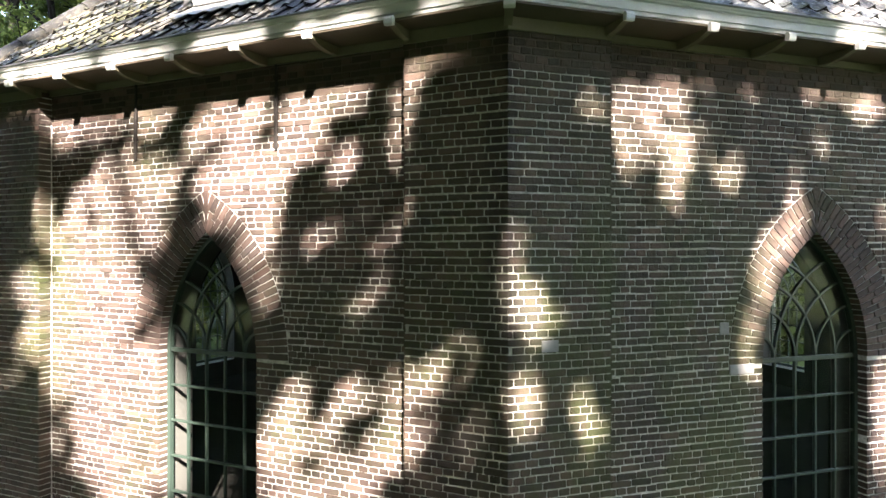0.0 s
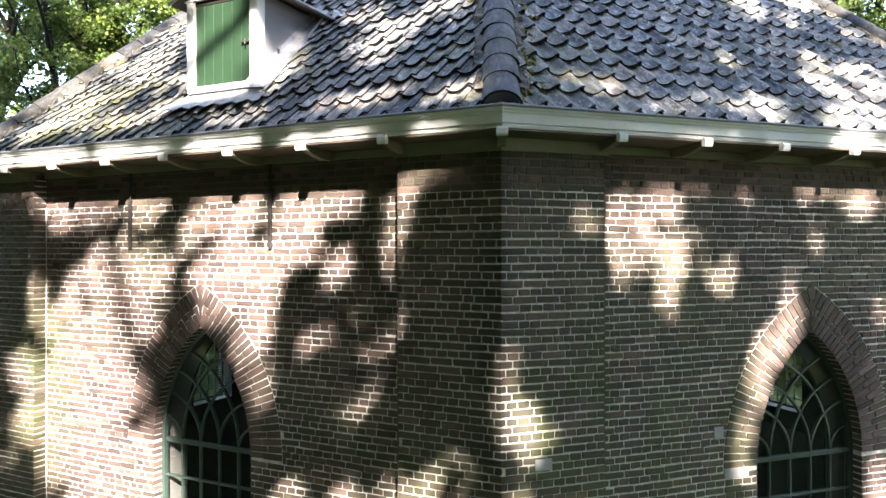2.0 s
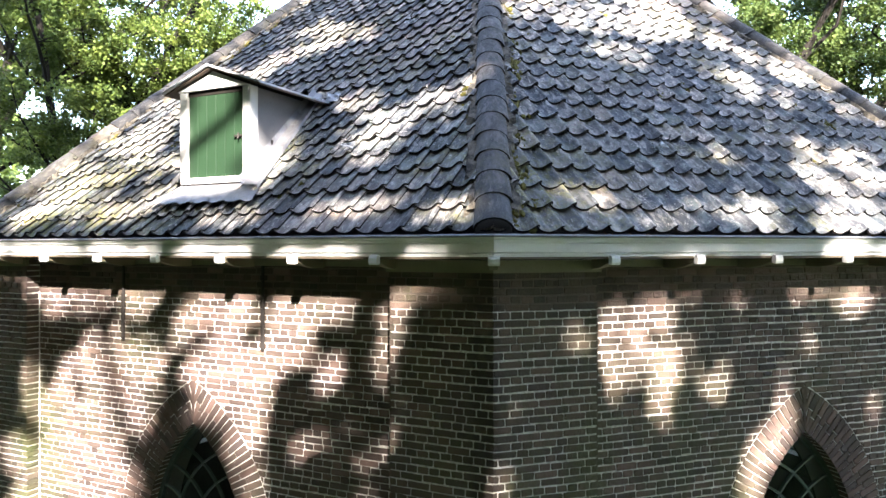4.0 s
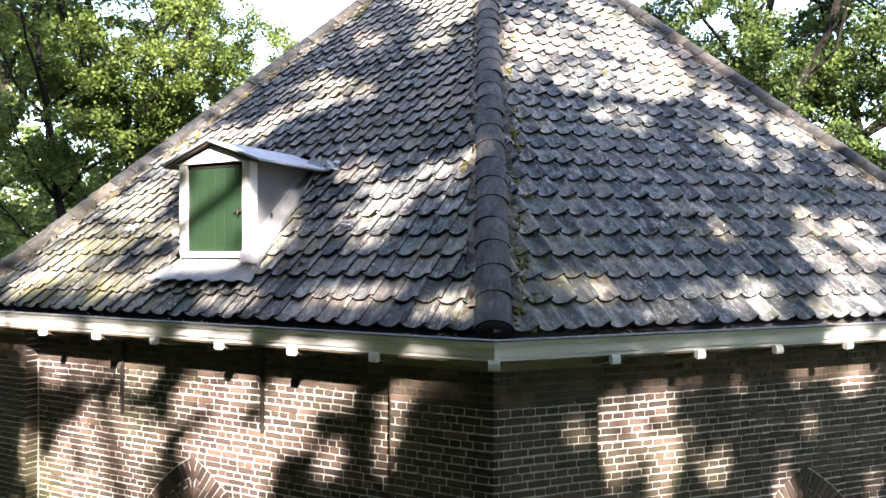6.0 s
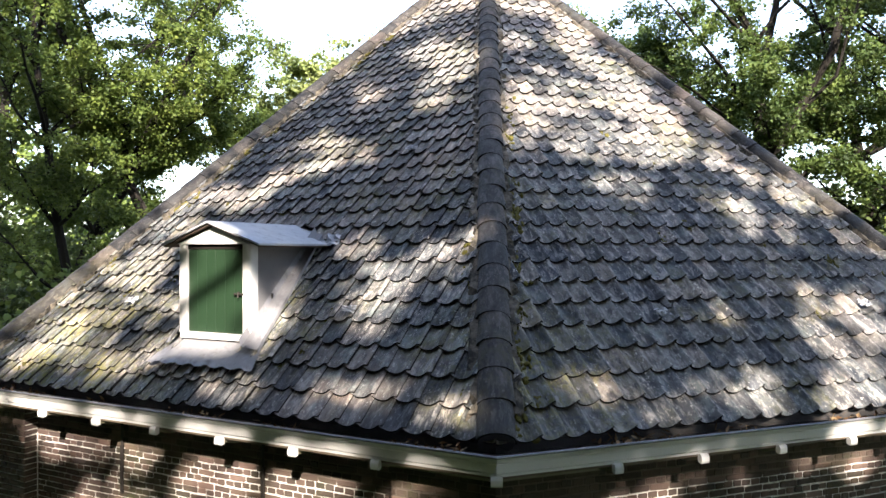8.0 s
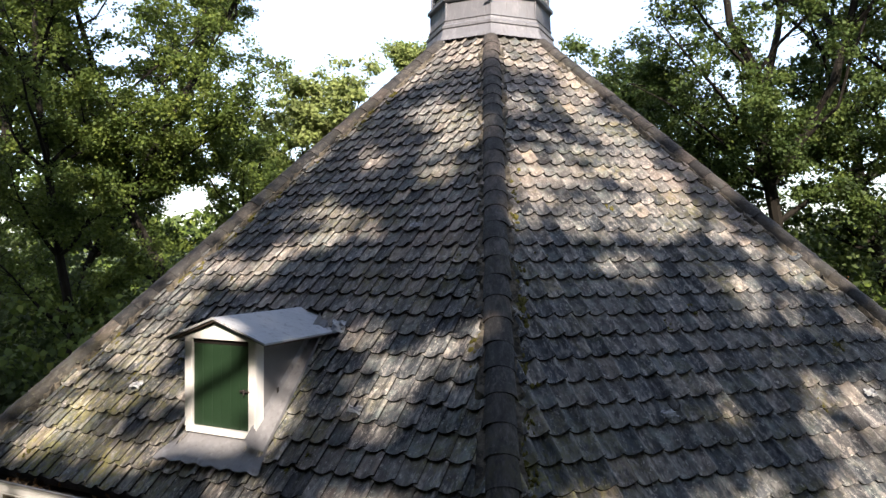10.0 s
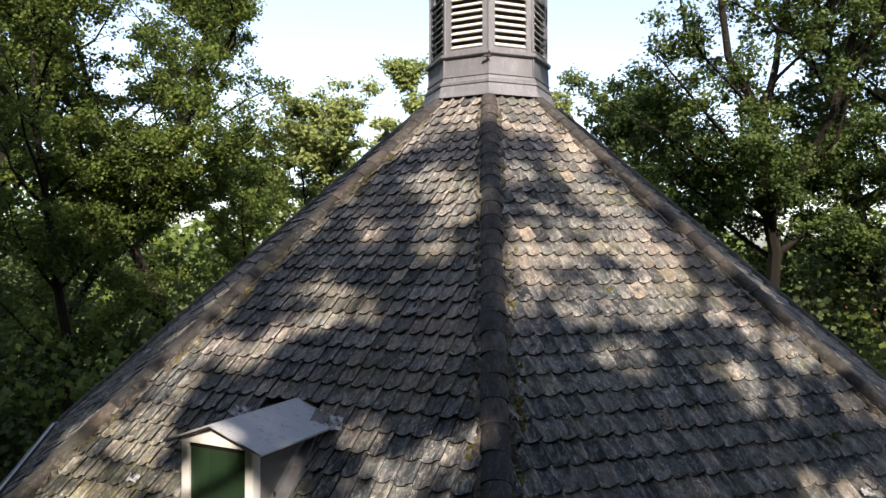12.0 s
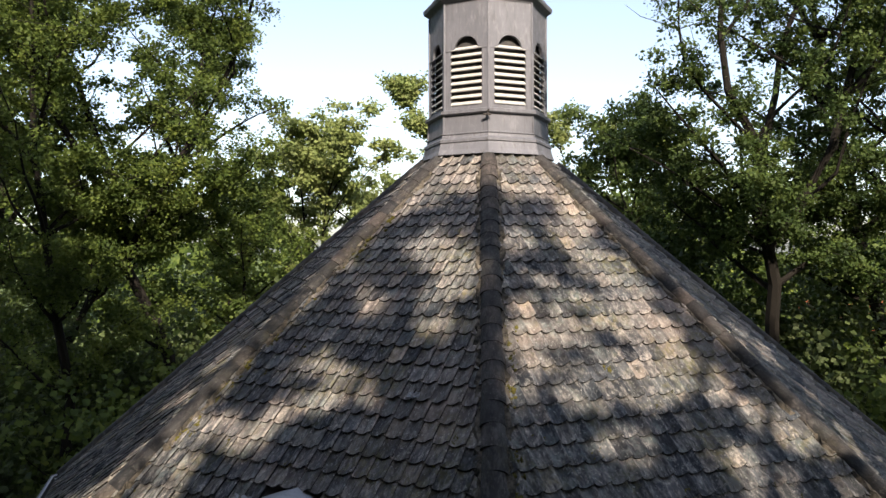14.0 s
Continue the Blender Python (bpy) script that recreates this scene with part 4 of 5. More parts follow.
def church_cupola():
    turn = pose(0, 0, 0, 0, 0, -THETA)
    bm = bmesh.new()
    octagon_ring(bm, [(1.40, 12.26), (1.36, 12.36), (1.335, 12.46), (1.32, 12.50), (1.345, 12.51), (1.345, 12.56), (1.29, 12.60), (1.275, 12.66), (1.295, 12.67), (1.295, 12.69), (1.255, 12.70), (1.24, 13.045),
                      (1.30, 13.06), (1.318, 13.075), (1.318, 13.135), (1.25, 13.15), (1.22, 13.16), (0.9, 13.17)])
    cup = part("cupola", (bm, LEAD), church, turn, "octagonal lead-clad cupola with white louvres")
    rad = 1.22
    ap, hw = rad * math.cos(radians(22.5)), rad * math.sin(radians(22.5))
    panel = bmesh.new()
    z0, z1, w, wa, sh, bot = 13.14, 15.28, 0.335, 0.25, 14.345, 13.225
    arch = [(sh + wa * math.sin(math.pi / 2 * i / 8), wa * math.cos(math.pi / 2 * i / 8), hw) for i in range(8)]
    rows = [(z0, 0.0, hw), (bot, 0.0, hw), (bot, w, hw), (sh, w, hw)] + arch + [(sh + wa, 0.0, hw), (z1, 0.0, hw)]
    for s in (-1, 1):
        add_half_wall(panel, rows, s, -ap, -ap + 0.06, end=False)
    bmesh.ops.recalc_face_normals(panel, faces=panel.faces)
    panel_me = bpy.data.meshes.new("louvre_panel")
    panel.to_mesh(panel_me)
    panel.free()
    panel_me.materials.append(LEAD)
    slat_me = bpy.data.meshes.new("louvre_slat")
    bm = box(-w + 0.004, w - 0.004, -0.055, 0.055, -0.011, 0.011, bevel=0.003)
    bm.to_mesh(slat_me)
    bm.free()
    slat_me.materials.append(SLAT)
    frame_me = bpy.data.meshes.new("seam")
    bm = bmesh.new()
    add_box(bm, -hw + 0.01, hw - 0.01, -ap - 0.012, -ap + 0.004, sh - 0.025, sh + 0.0, bevel=0.003)
    for s in (-1, 1):
        add_box(bm, s * (w + 0.02) - 0.018, s * (w + 0.02) + 0.018, -ap - 0.006, -ap + 0.004, bot, sh - 0.026, bevel=0.002)
    bm.to_mesh(frame_me)
    bm.free()
    frame_me.materials.append(LEAD)
    for i in range(8):
        m = pose(0, 0, 0, 0, 0, 45 * i + 22.5)
        part("louvre_panel", panel_me, cup, m, "lead panel with round-arched opening")
        part("lead_seam", frame_me, cup, m)
        for j in range(9):
            part("louvre_slat", slat_me, cup, m @ pose(0, -ap + 0.03, 13.28 + 0.135 * j, 40, 0, 0), "white louvre slat")
        bm = add_tube(bmesh.new(), [(0, -rad - 0.004, 13.1), (0, -rad - 0.004, 15.27)], 0.022, 8)
        part("corner_roll", (bm, LEAD), cup, pose(0, 0, 0, 0, 0, 45 * i))
        bm = add_tube(bmesh.new(), [(0, -1.257, 12.70), (0, -1.243, 13.05)], 0.018, 6)
        part("corner_roll", (bm, LEAD), cup, pose(0, 0, 0, 0, 0, 45 * i))
    bm = bmesh.new()
    octagon_ring(bm, [(0.4, 15.26), (1.23, 15.26), (1.24, 15.28), (1.335, 15.34), (1.355, 15.39), (1.355, 15.43), (1.18, 15.50), (1.0, 15.7), (0.65, 16.05), (0.25, 16.3), (0.02, 16.6)])
    part("cupola_cornice", (bm, LEAD), cup, label="lead cornice and cap")
    # Added closed core; its dark colour stands in for shade behind the slats.
    bm = bmesh.new()
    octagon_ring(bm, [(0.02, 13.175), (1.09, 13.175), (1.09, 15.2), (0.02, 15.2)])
    part("cupola_core", (bm, DARK), cup, label="added dark core for the shade behind the louvres")
    bm = bmesh.new()
    add_tube(bm, [(0.02, -1.27, 13.11), (0.0, -1.345, 13.08), (-0.02, -1.355, 13.0)], 0.02)
    add_box(bm, -0.10, 0.05, -1.365, -1.315, 12.98, 13.015, bevel=0.004)
    part("floodlight", (bm, IRON), cup, label="small dark fitting on the ledge")


# ---- inside of the church ----
def church_inside():
    for k in range(8):
        bm = bmesh.new()
        b = INSIDE - 0.004
        wide = b * TAN
        rows = [(0.0, 0.0, wide), (SILL, 0.0, wide), (SILL, HALF, wide)] + [(z, u, wide) for u, z in arc_points(ARC_R)][:-1] + [(apex(ARC_R), 0.0, wide), (5.3, 0.0, wide)]
        for s in (-1, 1):
            add_half_wall(bm, rows, s, -b, -b + 0.03)
        part("inner_lining", (bm, INNER), church, side(k), "plastered inside of the wall, coloured near-black for interior shade")
    # Ceiling and floor are near-black too, standing in for the unlit inside.
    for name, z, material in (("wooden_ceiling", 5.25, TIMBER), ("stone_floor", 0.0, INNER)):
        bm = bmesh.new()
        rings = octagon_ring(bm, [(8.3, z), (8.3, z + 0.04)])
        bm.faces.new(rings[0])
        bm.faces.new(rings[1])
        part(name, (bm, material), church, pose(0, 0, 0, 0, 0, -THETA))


# ---- small things on the roof ----
def roof_hook(k, u, s):
    m = side(k) @ on_roof(u, s - 0.05, 0.125)
    bm = bmesh.new()
    rng = random.Random(int(u * 100) + k)
    n = 6
    grid = [[bm.verts.new(((i / n - 0.5) * 0.17, (j / n - 0.5) * 0.09 + rng.uniform(-0.012, 0.012), rng.uniform(-0.02, 0.016))) for i in range(n + 1)] for j in range(n + 1)]
    for j in range(n):
        for i in range(n):
            bm.faces.new((grid[j][i], grid[j][i + 1], grid[j + 1][i + 1], grid[j + 1][i]))
    hook = part("roof_hook", (bm, ZINC), church, m, "iron roof hook on a crumpled lead patch")
    bm = add_tube(bmesh.new(), [(0.02, 0.09, 0.03), (0.03, 0.0, 0.05), (0.05, -0.03, 0.09), (0.08, 0.02, 0.11)], 0.009)
    part("hook", (bm, IRON), hook, label="rusty iron hook")


def moss_clumps():
    rng = random.Random(21)
    bm = bmesh.new()
    spots = []
    for _ in range(40):
        spots.append((1, -1, rng.uniform(0.15, 5.6)))
    for _ in range(9):
        spots.append((0, 1, rng.uniform(0.2, 2.4)))
    for _ in range(26):
        spots.append((0, -1, rng.uniform(0.4, 8.0)))
    places = []
    for k, sgn, s in spots:
        ap = EAVE - s * math.cos(PHI)
        places.append((k, sgn * (ap * TAN - rng.uniform(0.15, 0.26)), s, rng.uniform(0.03, 0.085)))
    for _ in range(34):
        s = rng.uniform(0.2, 5.0)
        ap = EAVE - s * math.cos(PHI)
        places.append((rng.randrange(2), rng.uniform(-1, 1) * (ap * TAN - 0.3), s, rng.uniform(0.02, 0.05)))
    for k, u, s, size in places:
        for _ in range(rng.randint(8, 16)):
            m = side(k) @ on_roof(u + rng.gauss(0, size), s + rng.gauss(0, size * 1.3), 0.045)
            r = size * rng.uniform(0.2, 0.5)
            bmesh.ops.create_icosphere(bm, subdivisions=1, radius=r, matrix=m @ pose(0, 0, 0, rng.uniform(0, 90), 0, rng.uniform(0, 90)) @ Matrix.Diagonal((1.4, 1, 0.6, 1)))
    part("moss", (bm, MOSS), church, None, "green cushions of moss between the tiles", "stuff")


def gutter_litter():
    rng = random.Random(31)
    v, f = [], []
    for k in (0, 1):
        m = side(k)
        for _ in range(420):
            u = rng.uniform(-3.4, 3.4)
            c = Vector((u, -rng.uniform(8.50, 8.69), 5.42 + rng.uniform(0.0, 0.10)))
            if math.sin(u * 5.1 + k) + math.sin(u * 2.3) < 0.1:
                continue
            e = Euler((rng.uniform(-1, 1), rng.uniform(-1, 1), rng.uniform(0, 6)))
            l, w = rng.uniform(0.02, 0.06), rng.uniform(0.006, 0.02)
            n = len(v)
            for p in ((-l, 0, 0), (0, -w, 0.004), (l, 0, 0), (0, w, 0.004)):
                q = Vector(p)
                q.rotate(e)
                v.append(m @ (c + q))
            f.append((n, n + 1, n + 2, n + 3))
    part("leaf_litter", mesh_of("leaf_litter", v, f, DEBRIS), church, None, "dry brown leaves and twigs lying in the gutter", "stuff")

# ---- ground ----
def land():
    bm = bmesh.new()
    n, far = 40, 1500.0
    xs = [math.copysign((abs(i) / 20) ** 3 * far, i) for i in range(-20, 21)]
    grid = [[bm.verts.new((x, y, -0.03 + 0.25 * noise.noise((x * 0.02, y * 0.02, 0)) * min(1, max(0, (math.hypot(x - CX, y - CY) - 12) / 20)))) for x in xs] for y in xs]
    for j in range(40):
        for i in range(40):
            bm.faces.new((grid[j][i], grid[j][i + 1], grid[j + 1][i + 1], grid[j + 1][i]))
    me = bpy.data.meshes.new("ground")
    bm.to_mesh(me)
    bm.free()
    me.materials.append(GRASS)
    tagged(new("ground", me), "grass meadow round the church", "ground", kind="structure")


# ---- trees ----
def leaf_cloud(name, centres, size, material, rng):
    """Many folded leaves at the given places."""
    n = len(centres)
    c = rng.normal(size=(n, 3)) * 0.55 + np.array([0, -0.28, 0.55])      # leaves turn up and to the south
    c /= np.linalg.norm(c, axis=1)[:, None]
    a = rng.normal(size=(n, 3))
    a -= c * np.sum(a * c, axis=1)[:, None]
    a /= np.linalg.norm(a, axis=1)[:, None]
    b = np.cross(c, a)
    l = size * rng.uniform(0.6, 1.25, n)[:, None]
    w = l * rng.uniform(0.38, 0.6, n)[:, None]
    v = np.empty((n, 4, 3))
    v[:, 0], v[:, 1], v[:, 2], v[:, 3] = centres - a * l * 0.5, centres + b * w - a * l * 0.05 + c * l * 0.12, centres + a * l * 0.5, centres - b * w + a * l * 0.1 + c * l * 0.12
    me = bpy.data.meshes.new(name)
    me.vertices.add(4 * n)
    me.vertices.foreach_set("co", v.reshape(-1))
    me.loops.add(4 * n)
    me.loops.foreach_set("vertex_index", np.arange(4 * n, dtype=np.int32))
    me.polygons.add(n)
    me.polygons.foreach_set("loop_start", np.arange(0, 4 * n, 4, dtype=np.int32))
    me.polygons.foreach_set("loop_total", np.full(n, 4, dtype=np.int32))
    me.materials.append(material)
    me.update(calc_edges=True)
    return me


def limb(rng, start, way, length, bend, n=6):
    """A wavering branch that turns upwards."""
    pts, p, d = [Vector(start)], Vector(start), Vector(way).normalized()
    for _ in range(n):
        d = (d + Vector((rng.gauss(0, 0.16), rng.gauss(0, 0.16), bend + rng.gauss(0, 0.08)))).normalized()
        p = p + d * length / n
        pts.append(p.copy())
    return pts


def tree(x, y, height, spread, trunk, seed, material, label, low=0.28, leaves=26000, size=0.118, clump=0.42, fork=1, keep=None, lean=(0, 0)):
    rng, nrng = random.Random(seed), np.random.default_rng(seed)
    thing = tagged(new("tree"), label, "tree", "trees of the grove")
    thing.matrix_basis = pose(x, y, -0.05)
    bm, tips = bmesh.new(), []
    stems = []
    base = limb(rng, (0, 0, 0), (lean[0], lean[1], 1), height * (0.42 if fork > 1 else 0.95), 0.05, 8)
    stems.append((base, trunk))
    if fork > 1:
        for i in range(fork):
            a = 2 * math.pi * i / fork + rng.uniform(-0.4, 0.4)
            stems.append((limb(rng, base[-1], (0.45 * math.cos(a), 0.45 * math.sin(a), 1), height * 0.55, 0.06, 7), trunk * 0.6))
    for pts, r in stems:
        add_tube(bm, pts, [r * (1 - (0.35 if fork > 1 and r == trunk else 0.82) * i / (len(pts) - 1)) * (1.25 if i == 0 and r == trunk else 1) for i in range(len(pts))], 8)
    for pts, r in stems[(1 if fork > 1 else 0):]:
        tips += [p for p in pts[len(pts) // 2:] for _ in range(3)]
    count = 30
    for i in range(count):
        pts, r = stems[rng.randrange(len(stems))] if fork > 1 else stems[0]
        h = low + (0.99 - low) * ((i + rng.random()) / count)
        z = h * height
        q = min(range(len(pts)), key=lambda j: abs(pts[j].z - z))
        start = pts[q] + Vector((0, 0, rng.uniform(-0.3, 0.3)))
        a = i * 2.4 + rng.uniform(-0.5, 0.5)
        rel = (h - low) / (1 - low)
        reach = spread * (0.50 + 0.75 * math.sin(math.pi * min(1, rel * 0.82 + 0.14))) * rng.uniform(0.6, 1.12)
        path = limb(rng, start, (math.cos(a), math.sin(a), 0.45 + 0.85 * rel), reach, 0.06)
        add_tube(bm, path, [max(0.018, r * 0.36 * (1 - 0.85 * j / 6)) for j in range(7)], 5)
        for j in range(2, 7):
            for _ in range(3 if j < 6 else 4):
                b = rng.uniform(0, 6.3)
                twig = limb(rng, path[j], (math.cos(b), math.sin(b), rng.uniform(-0.2, 0.7)), reach * rng.uniform(0.16, 0.38), 0.03, 3)
                add_tube(bm, twig, [0.02, 0.014, 0.010, 0.006], 3)
                tips += twig[1:]
    t = part("trunk", (bm, BARK), thing, label="rough brown trunk and limbs")
    tips = [p for p in tips if rng.random() < 0.45]
    cs = np.array([tuple(p) for p in tips])
    pick = nrng.integers(0, len(cs), leaves)
    weight = nrng.uniform(0.55, 1.15, len(cs))[pick][:, None]
    pos = cs[pick] + nrng.normal(size=(leaves, 3)) * np.array([clump, clump, clump * 0.8]) * weight * 0.62
    pos = pos[pos[:, 2] > 0.15]
    if keep is not None:
        pos = pos[keep(pos + np.array([x, y, -0.05]))]
    part("crown", leaf_cloud("crown", pos, size, material, nrng), thing, label="leafy crown", kind="stuff")
    return thing


def bush(x, y, height, spread, seed, material, label, leaves=5800, size=0.26):
    rng, nrng = random.Random(seed), np.random.default_rng(seed)
    thing = tagged(new("bush"), label, "bush", "undergrowth bushes")
    thing.matrix_basis = pose(x, y, -0.05)
    bm, tips = bmesh.new(), []
    for i in range(14):
        a = i * 2.4
        path = limb(rng, (0.2 * math.cos(a), 0.2 * math.sin(a), 0), (math.cos(a) * spread / height * rng.uniform(0.3, 1.3), math.sin(a) * spread / height * rng.uniform(0.3, 1.3), 1), height * rng.uniform(0.6, 1.05), 0.0)
        add_tube(bm, path, [0.05 * (1 - 0.85 * j / 6) for j in range(7)], 4)
        for p in path[1:]:
            for _ in range(3):
                tips.append(p + Vector((rng.gauss(0, spread * 0.22), rng.gauss(0, spread * 0.22), rng.gauss(0, height * 0.07))))
    part("woody_base", (bm, BARK), thing, label="dark thin woody shoots")
    cs = np.array([tuple(p) for p in tips])
    pos = cs[nrng.integers(0, len(cs), leaves)] + nrng.normal(size=(leaves, 3)) * 0.36
    pos = pos[pos[:, 2] > 0.1]
    part("foliage", leaf_cloud("foliage", pos, size, material, nrng), thing, kind="stuff")
    return thing


def far_woods():
    nrng = np.random.default_rng(77)
    n = 20000
    a = nrng.uniform(-1.25, 1.25, n)
    d = nrng.uniform(95, 135, n)
    top = 15 + 4 * np.sin(a * 9.0) + 3 * np.sin(a * 23.0 + 1)
    z = nrng.uniform(0, 1, n) ** 0.8 * top
    pos = np.stack([np.sin(a) * d, np.cos(a) * d, z], 1)
    ob = new("far_woods", leaf_cloud("far_woods", pos, 1.5, OAK, nrng))
    tagged(ob, "distant belt of green woodland across the meadow", "woods", kind="stuff")


def house(x, y):
    h = tagged(new("house"), "low pale house with a red tiled roof among the trees", "house")
    h.matrix_basis = pose(x, y, -0.9, 0, 0, 20)
    part("wall", (box(-4, 4, -3, 3, -0.1, 4.1), RENDERED), h)
    bm = bmesh.new()
    add_prism(bm, [(-3.4, 3.9), (0, 7.2), (3.4, 3.9), (3.4, 3.75), (0, 7.0), (-3.4, 3.75)], -4.3, 4.3)
    part("roof", (bm, RED), h, label="red tiled gable roof")
    for u in (-2.6, -0.6, 1.6):
        w = part("window", (box(u - 0.45, u + 0.45, -3.03, -2.9, 1.3, 2.7), WHITE), h)
        part("pane", (box(u - 0.38, u + 0.38, -3.045, -3.025, 1.37, 2.63), WINDOW_DARK), w)


# ---- where the crowns of the shade trees let the sun through: across, up (wall) or distance (roof), half sizes, turn, share of leaves left ----
WALL_LEFT_A = [
    (-1.19, 4.05, 0.56, 0.36, -3, 0), (-1.28, 3.66, 0.67, 0.51, -2, 0), (-1.8, 3.14, 0.76, 0.52, 1, 0), (-1.9, 2.61, 1.05, 0.6, 4, 0),
    (-2, 2.2, 0.89, 0.37, 4, 0), (-1.28, 2.05, 0.62, 0.43, 8, 0), (-1.1, 1.49, 0.65, 0.4, 86, 0), (-1.19, 0.78, 0.47, 0.35, 19, 0),
    (-2.1, 3.54, 0.4, 0.34, -1, 0.04), (-1.9, 4.84, 0.68, 0.14, 2, 0.05), (-0.83, 4.82, 0.3, 0.11, 1, 0.04), (-0.03, 4.64, 0.34, 0.14, 55, 0.04),
    (0.62, 4.71, 0.32, 0.16, 8, 0.03), (1.4, 4.75, 0.43, 0.19, 5, 0),
]
WALL_LEFT_B = [
    (1.09, 4.56, 0.23, 0.19, -78, 0), (1.79, 4.83, 0.16, 0.12, -11, 0.04), (1.43, 4.38, 0.22, 0.09, 20, 0.12), (0.59, 4.22, 0.49, 0.26, 16, 0),
    (0.01, 4.07, 0.24, 0.13, -3, 0.04), (0.81, 3.92, 0.29, 0.2, -88, 0), (0.28, 3.82, 0.34, 0.19, -18, 0.02), (0.62, 3.41, 0.38, 0.18, -56, 0.02),
    (0.82, 2.95, 0.19, 0.11, -61, 0.08), (2.26, 4.55, 0.26, 0.08, -90, 0.04), (1.95, 3.78, 0.27, 0.09, 49, 0.1), (1.7, 4.16, 0.25, 0.08, 48, 0.12),
    (2.2, 3.41, 0.29, 0.09, 50, 0.12), (1.5, 3.51, 0.26, 0.09, 48, 0.13),
]
WALL_LEFT_C = [
    (2.01, 2.98, 0.27, 0.09, 50, 0.13), (-1.9, 1.27, 0.6, 0.23, 8, 0.2), (-2.3, 1.7, 0.41, 0.09, 5, 0.12), (-1.61, 0.85, 0.3, 0.25, 31, 0.16),
    (1.16, 1.84, 0.18, 0.13, 39, 0.06), (0.88, 1.33, 0.35, 0.23, 68, 0.02), (1.02, 1.04, 0.34, 0.19, 12, 0.02), (1.76, 1.94, 0.23, 0.14, 50, 0.02),
    (1.53, 1.61, 0.21, 0.1, 53, 0.06), (1.43, 1.15, 0.24, 0.12, 53, 0.06), (2.04, 1.35, 0.33, 0.19, 33, 0.02), (2.26, 2.1, 0.16, 0.1, 51, 0.04),
    (2.21, 1.64, 0.17, 0.09, 40, 0.02), (1.82, 1.09, 0.28, 0.1, 25, 0.02),
]
PIER_LEFT = [
    (2.61, 5, 0.09, 0.07, -78, 0.06), (2.94, 5.04, 0.16, 0.05, -3, 0.06), (2.54, 4.65, 0.24, 0.06, -90, 0.1), (2.59, 4.1, 0.11, 0.09, 47, 0.1),
    (2.89, 3.7, 0.1, 0.09, -6, 0.22), (2.61, 2.16, 0.18, 0.1, 54, 0.07), (2.97, 2.44, 0.22, 0.09, 52, 0.02), (3.2, 2.72, 0.22, 0.08, 34, 0.02),
    (2.61, 1.72, 0.2, 0.09, 77, 0.22), (3.13, 1.87, 0.26, 0.07, 59, 0.26), (-2.46, 3.68, 0.27, 0.12, -90, 0.04), (-2.58, 2.39, 0.41, 0.21, 89, 0.04),
    (-2.99, 1.85, 0.23, 0.07, 22, 0.08),
]
PIER_RIGHT = [
    (-3.29, 2.84, 0.2, 0.12, -83, 0.02), (-3.42, 3.22, 0.24, 0.06, -90, 0.12), (-3.35, 2.15, 0.16, 0.11, -73, 0.04), (-3.33, 1.95, 0.11, 0.08, -10, 0.1),
    (-2.69, 1.79, 0.21, 0.1, -76, 0.05), (-3.27, 4.06, 0.08, 0.06, 5, 0.06), (-3.4, 4.71, 0.07, 0.06, 21, 0.12), (-3.14, 4.66, 0.09, 0.06, 7, 0.12),
    (-2.62, 4.65, 0.1, 0.07, 85, 0.1), (-2.87, 1.38, 0.1, 0.07, 52, 0.18),
]
WALL_RIGHT_A = [
    (-1.7, 4.98, 0.16, 0.08, 6, 0.04), (-1.89, 4.73, 0.27, 0.08, 16, 0.05), (-2.28, 4.7, 0.17, 0.09, 89, 0.16), (-2.07, 4.36, 0.22, 0.17, 44, 0.12),
    (-1.7, 4.27, 0.2, 0.14, 88, 0.12), (-1.7, 3.97, 0.14, 0.11, 87, 0), (-2.22, 4.12, 0.19, 0.09, 89, 0.16), (-0.89, 4.12, 0.19, 0.13, 4, 0.02),
    (-0.72, 4.62, 0.21, 0.1, 89, 0.06), (-0.4, 4.58, 0.13, 0.09, 88, 0.12), (0.07, 4.98, 0.25, 0.11, 11, 0), (0.66, 4.93, 0.3, 0.16, 6, 0),
]
WALL_RIGHT_B = [
    (0.07, 4.49, 0.1, 0.09, 76, 0.04), (-0.33, 4.14, 0.19, 0.14, 88, 0.1), (-0.92, 3.51, 0.21, 0.08, 90, 0.06), (-0.92, 3.13, 0.19, 0.08, -90, 0.06),
    (-0.44, 3.46, 0.45, 0.16, 41, 0), (-0.68, 3.07, 0.24, 0.11, 51, 0.04), (-0.82, 2.68, 0.21, 0.08, -90, 0.06), (-0.82, 2.25, 0.12, 0.08, -5, 0.24),
    (-1.51, 2.19, 0.1, 0.05, -89, 0.12), (0.92, 3.7, 0.12, 0.1, 89, 0.04), (0.9, 1.51, 0.53, 0.1, -90, 0), (0.9, 2.81, 0.12, 0.07, -89, 0.08),
]
ROOF_LEFT_TOP_A = [
    (0.01, 1.29, 0.51, 0.21, 11, 0), (-0.42, 1.53, 0.47, 0.29, -13, 0), (-0.71, 1.91, 0.34, 0.3, -80, 0.015), (-0.96, 2.24, 0.23, 0.21, -82, 0.025),
    (0.23, 3.15, 0.4, 0.2, 11, 0), (0.76, 3.37, 0.38, 0.21, 12, 0), (0.97, 3.73, 0.3, 0.25, -8, 0), (0.71, 3.97, 0.28, 0.16, -13, 0.01),
    (0.92, 4.39, 0.23, 0.13, 12, 0.04), (-0.36, 4.14, 0.24, 0.12, 46, 0.025),
]
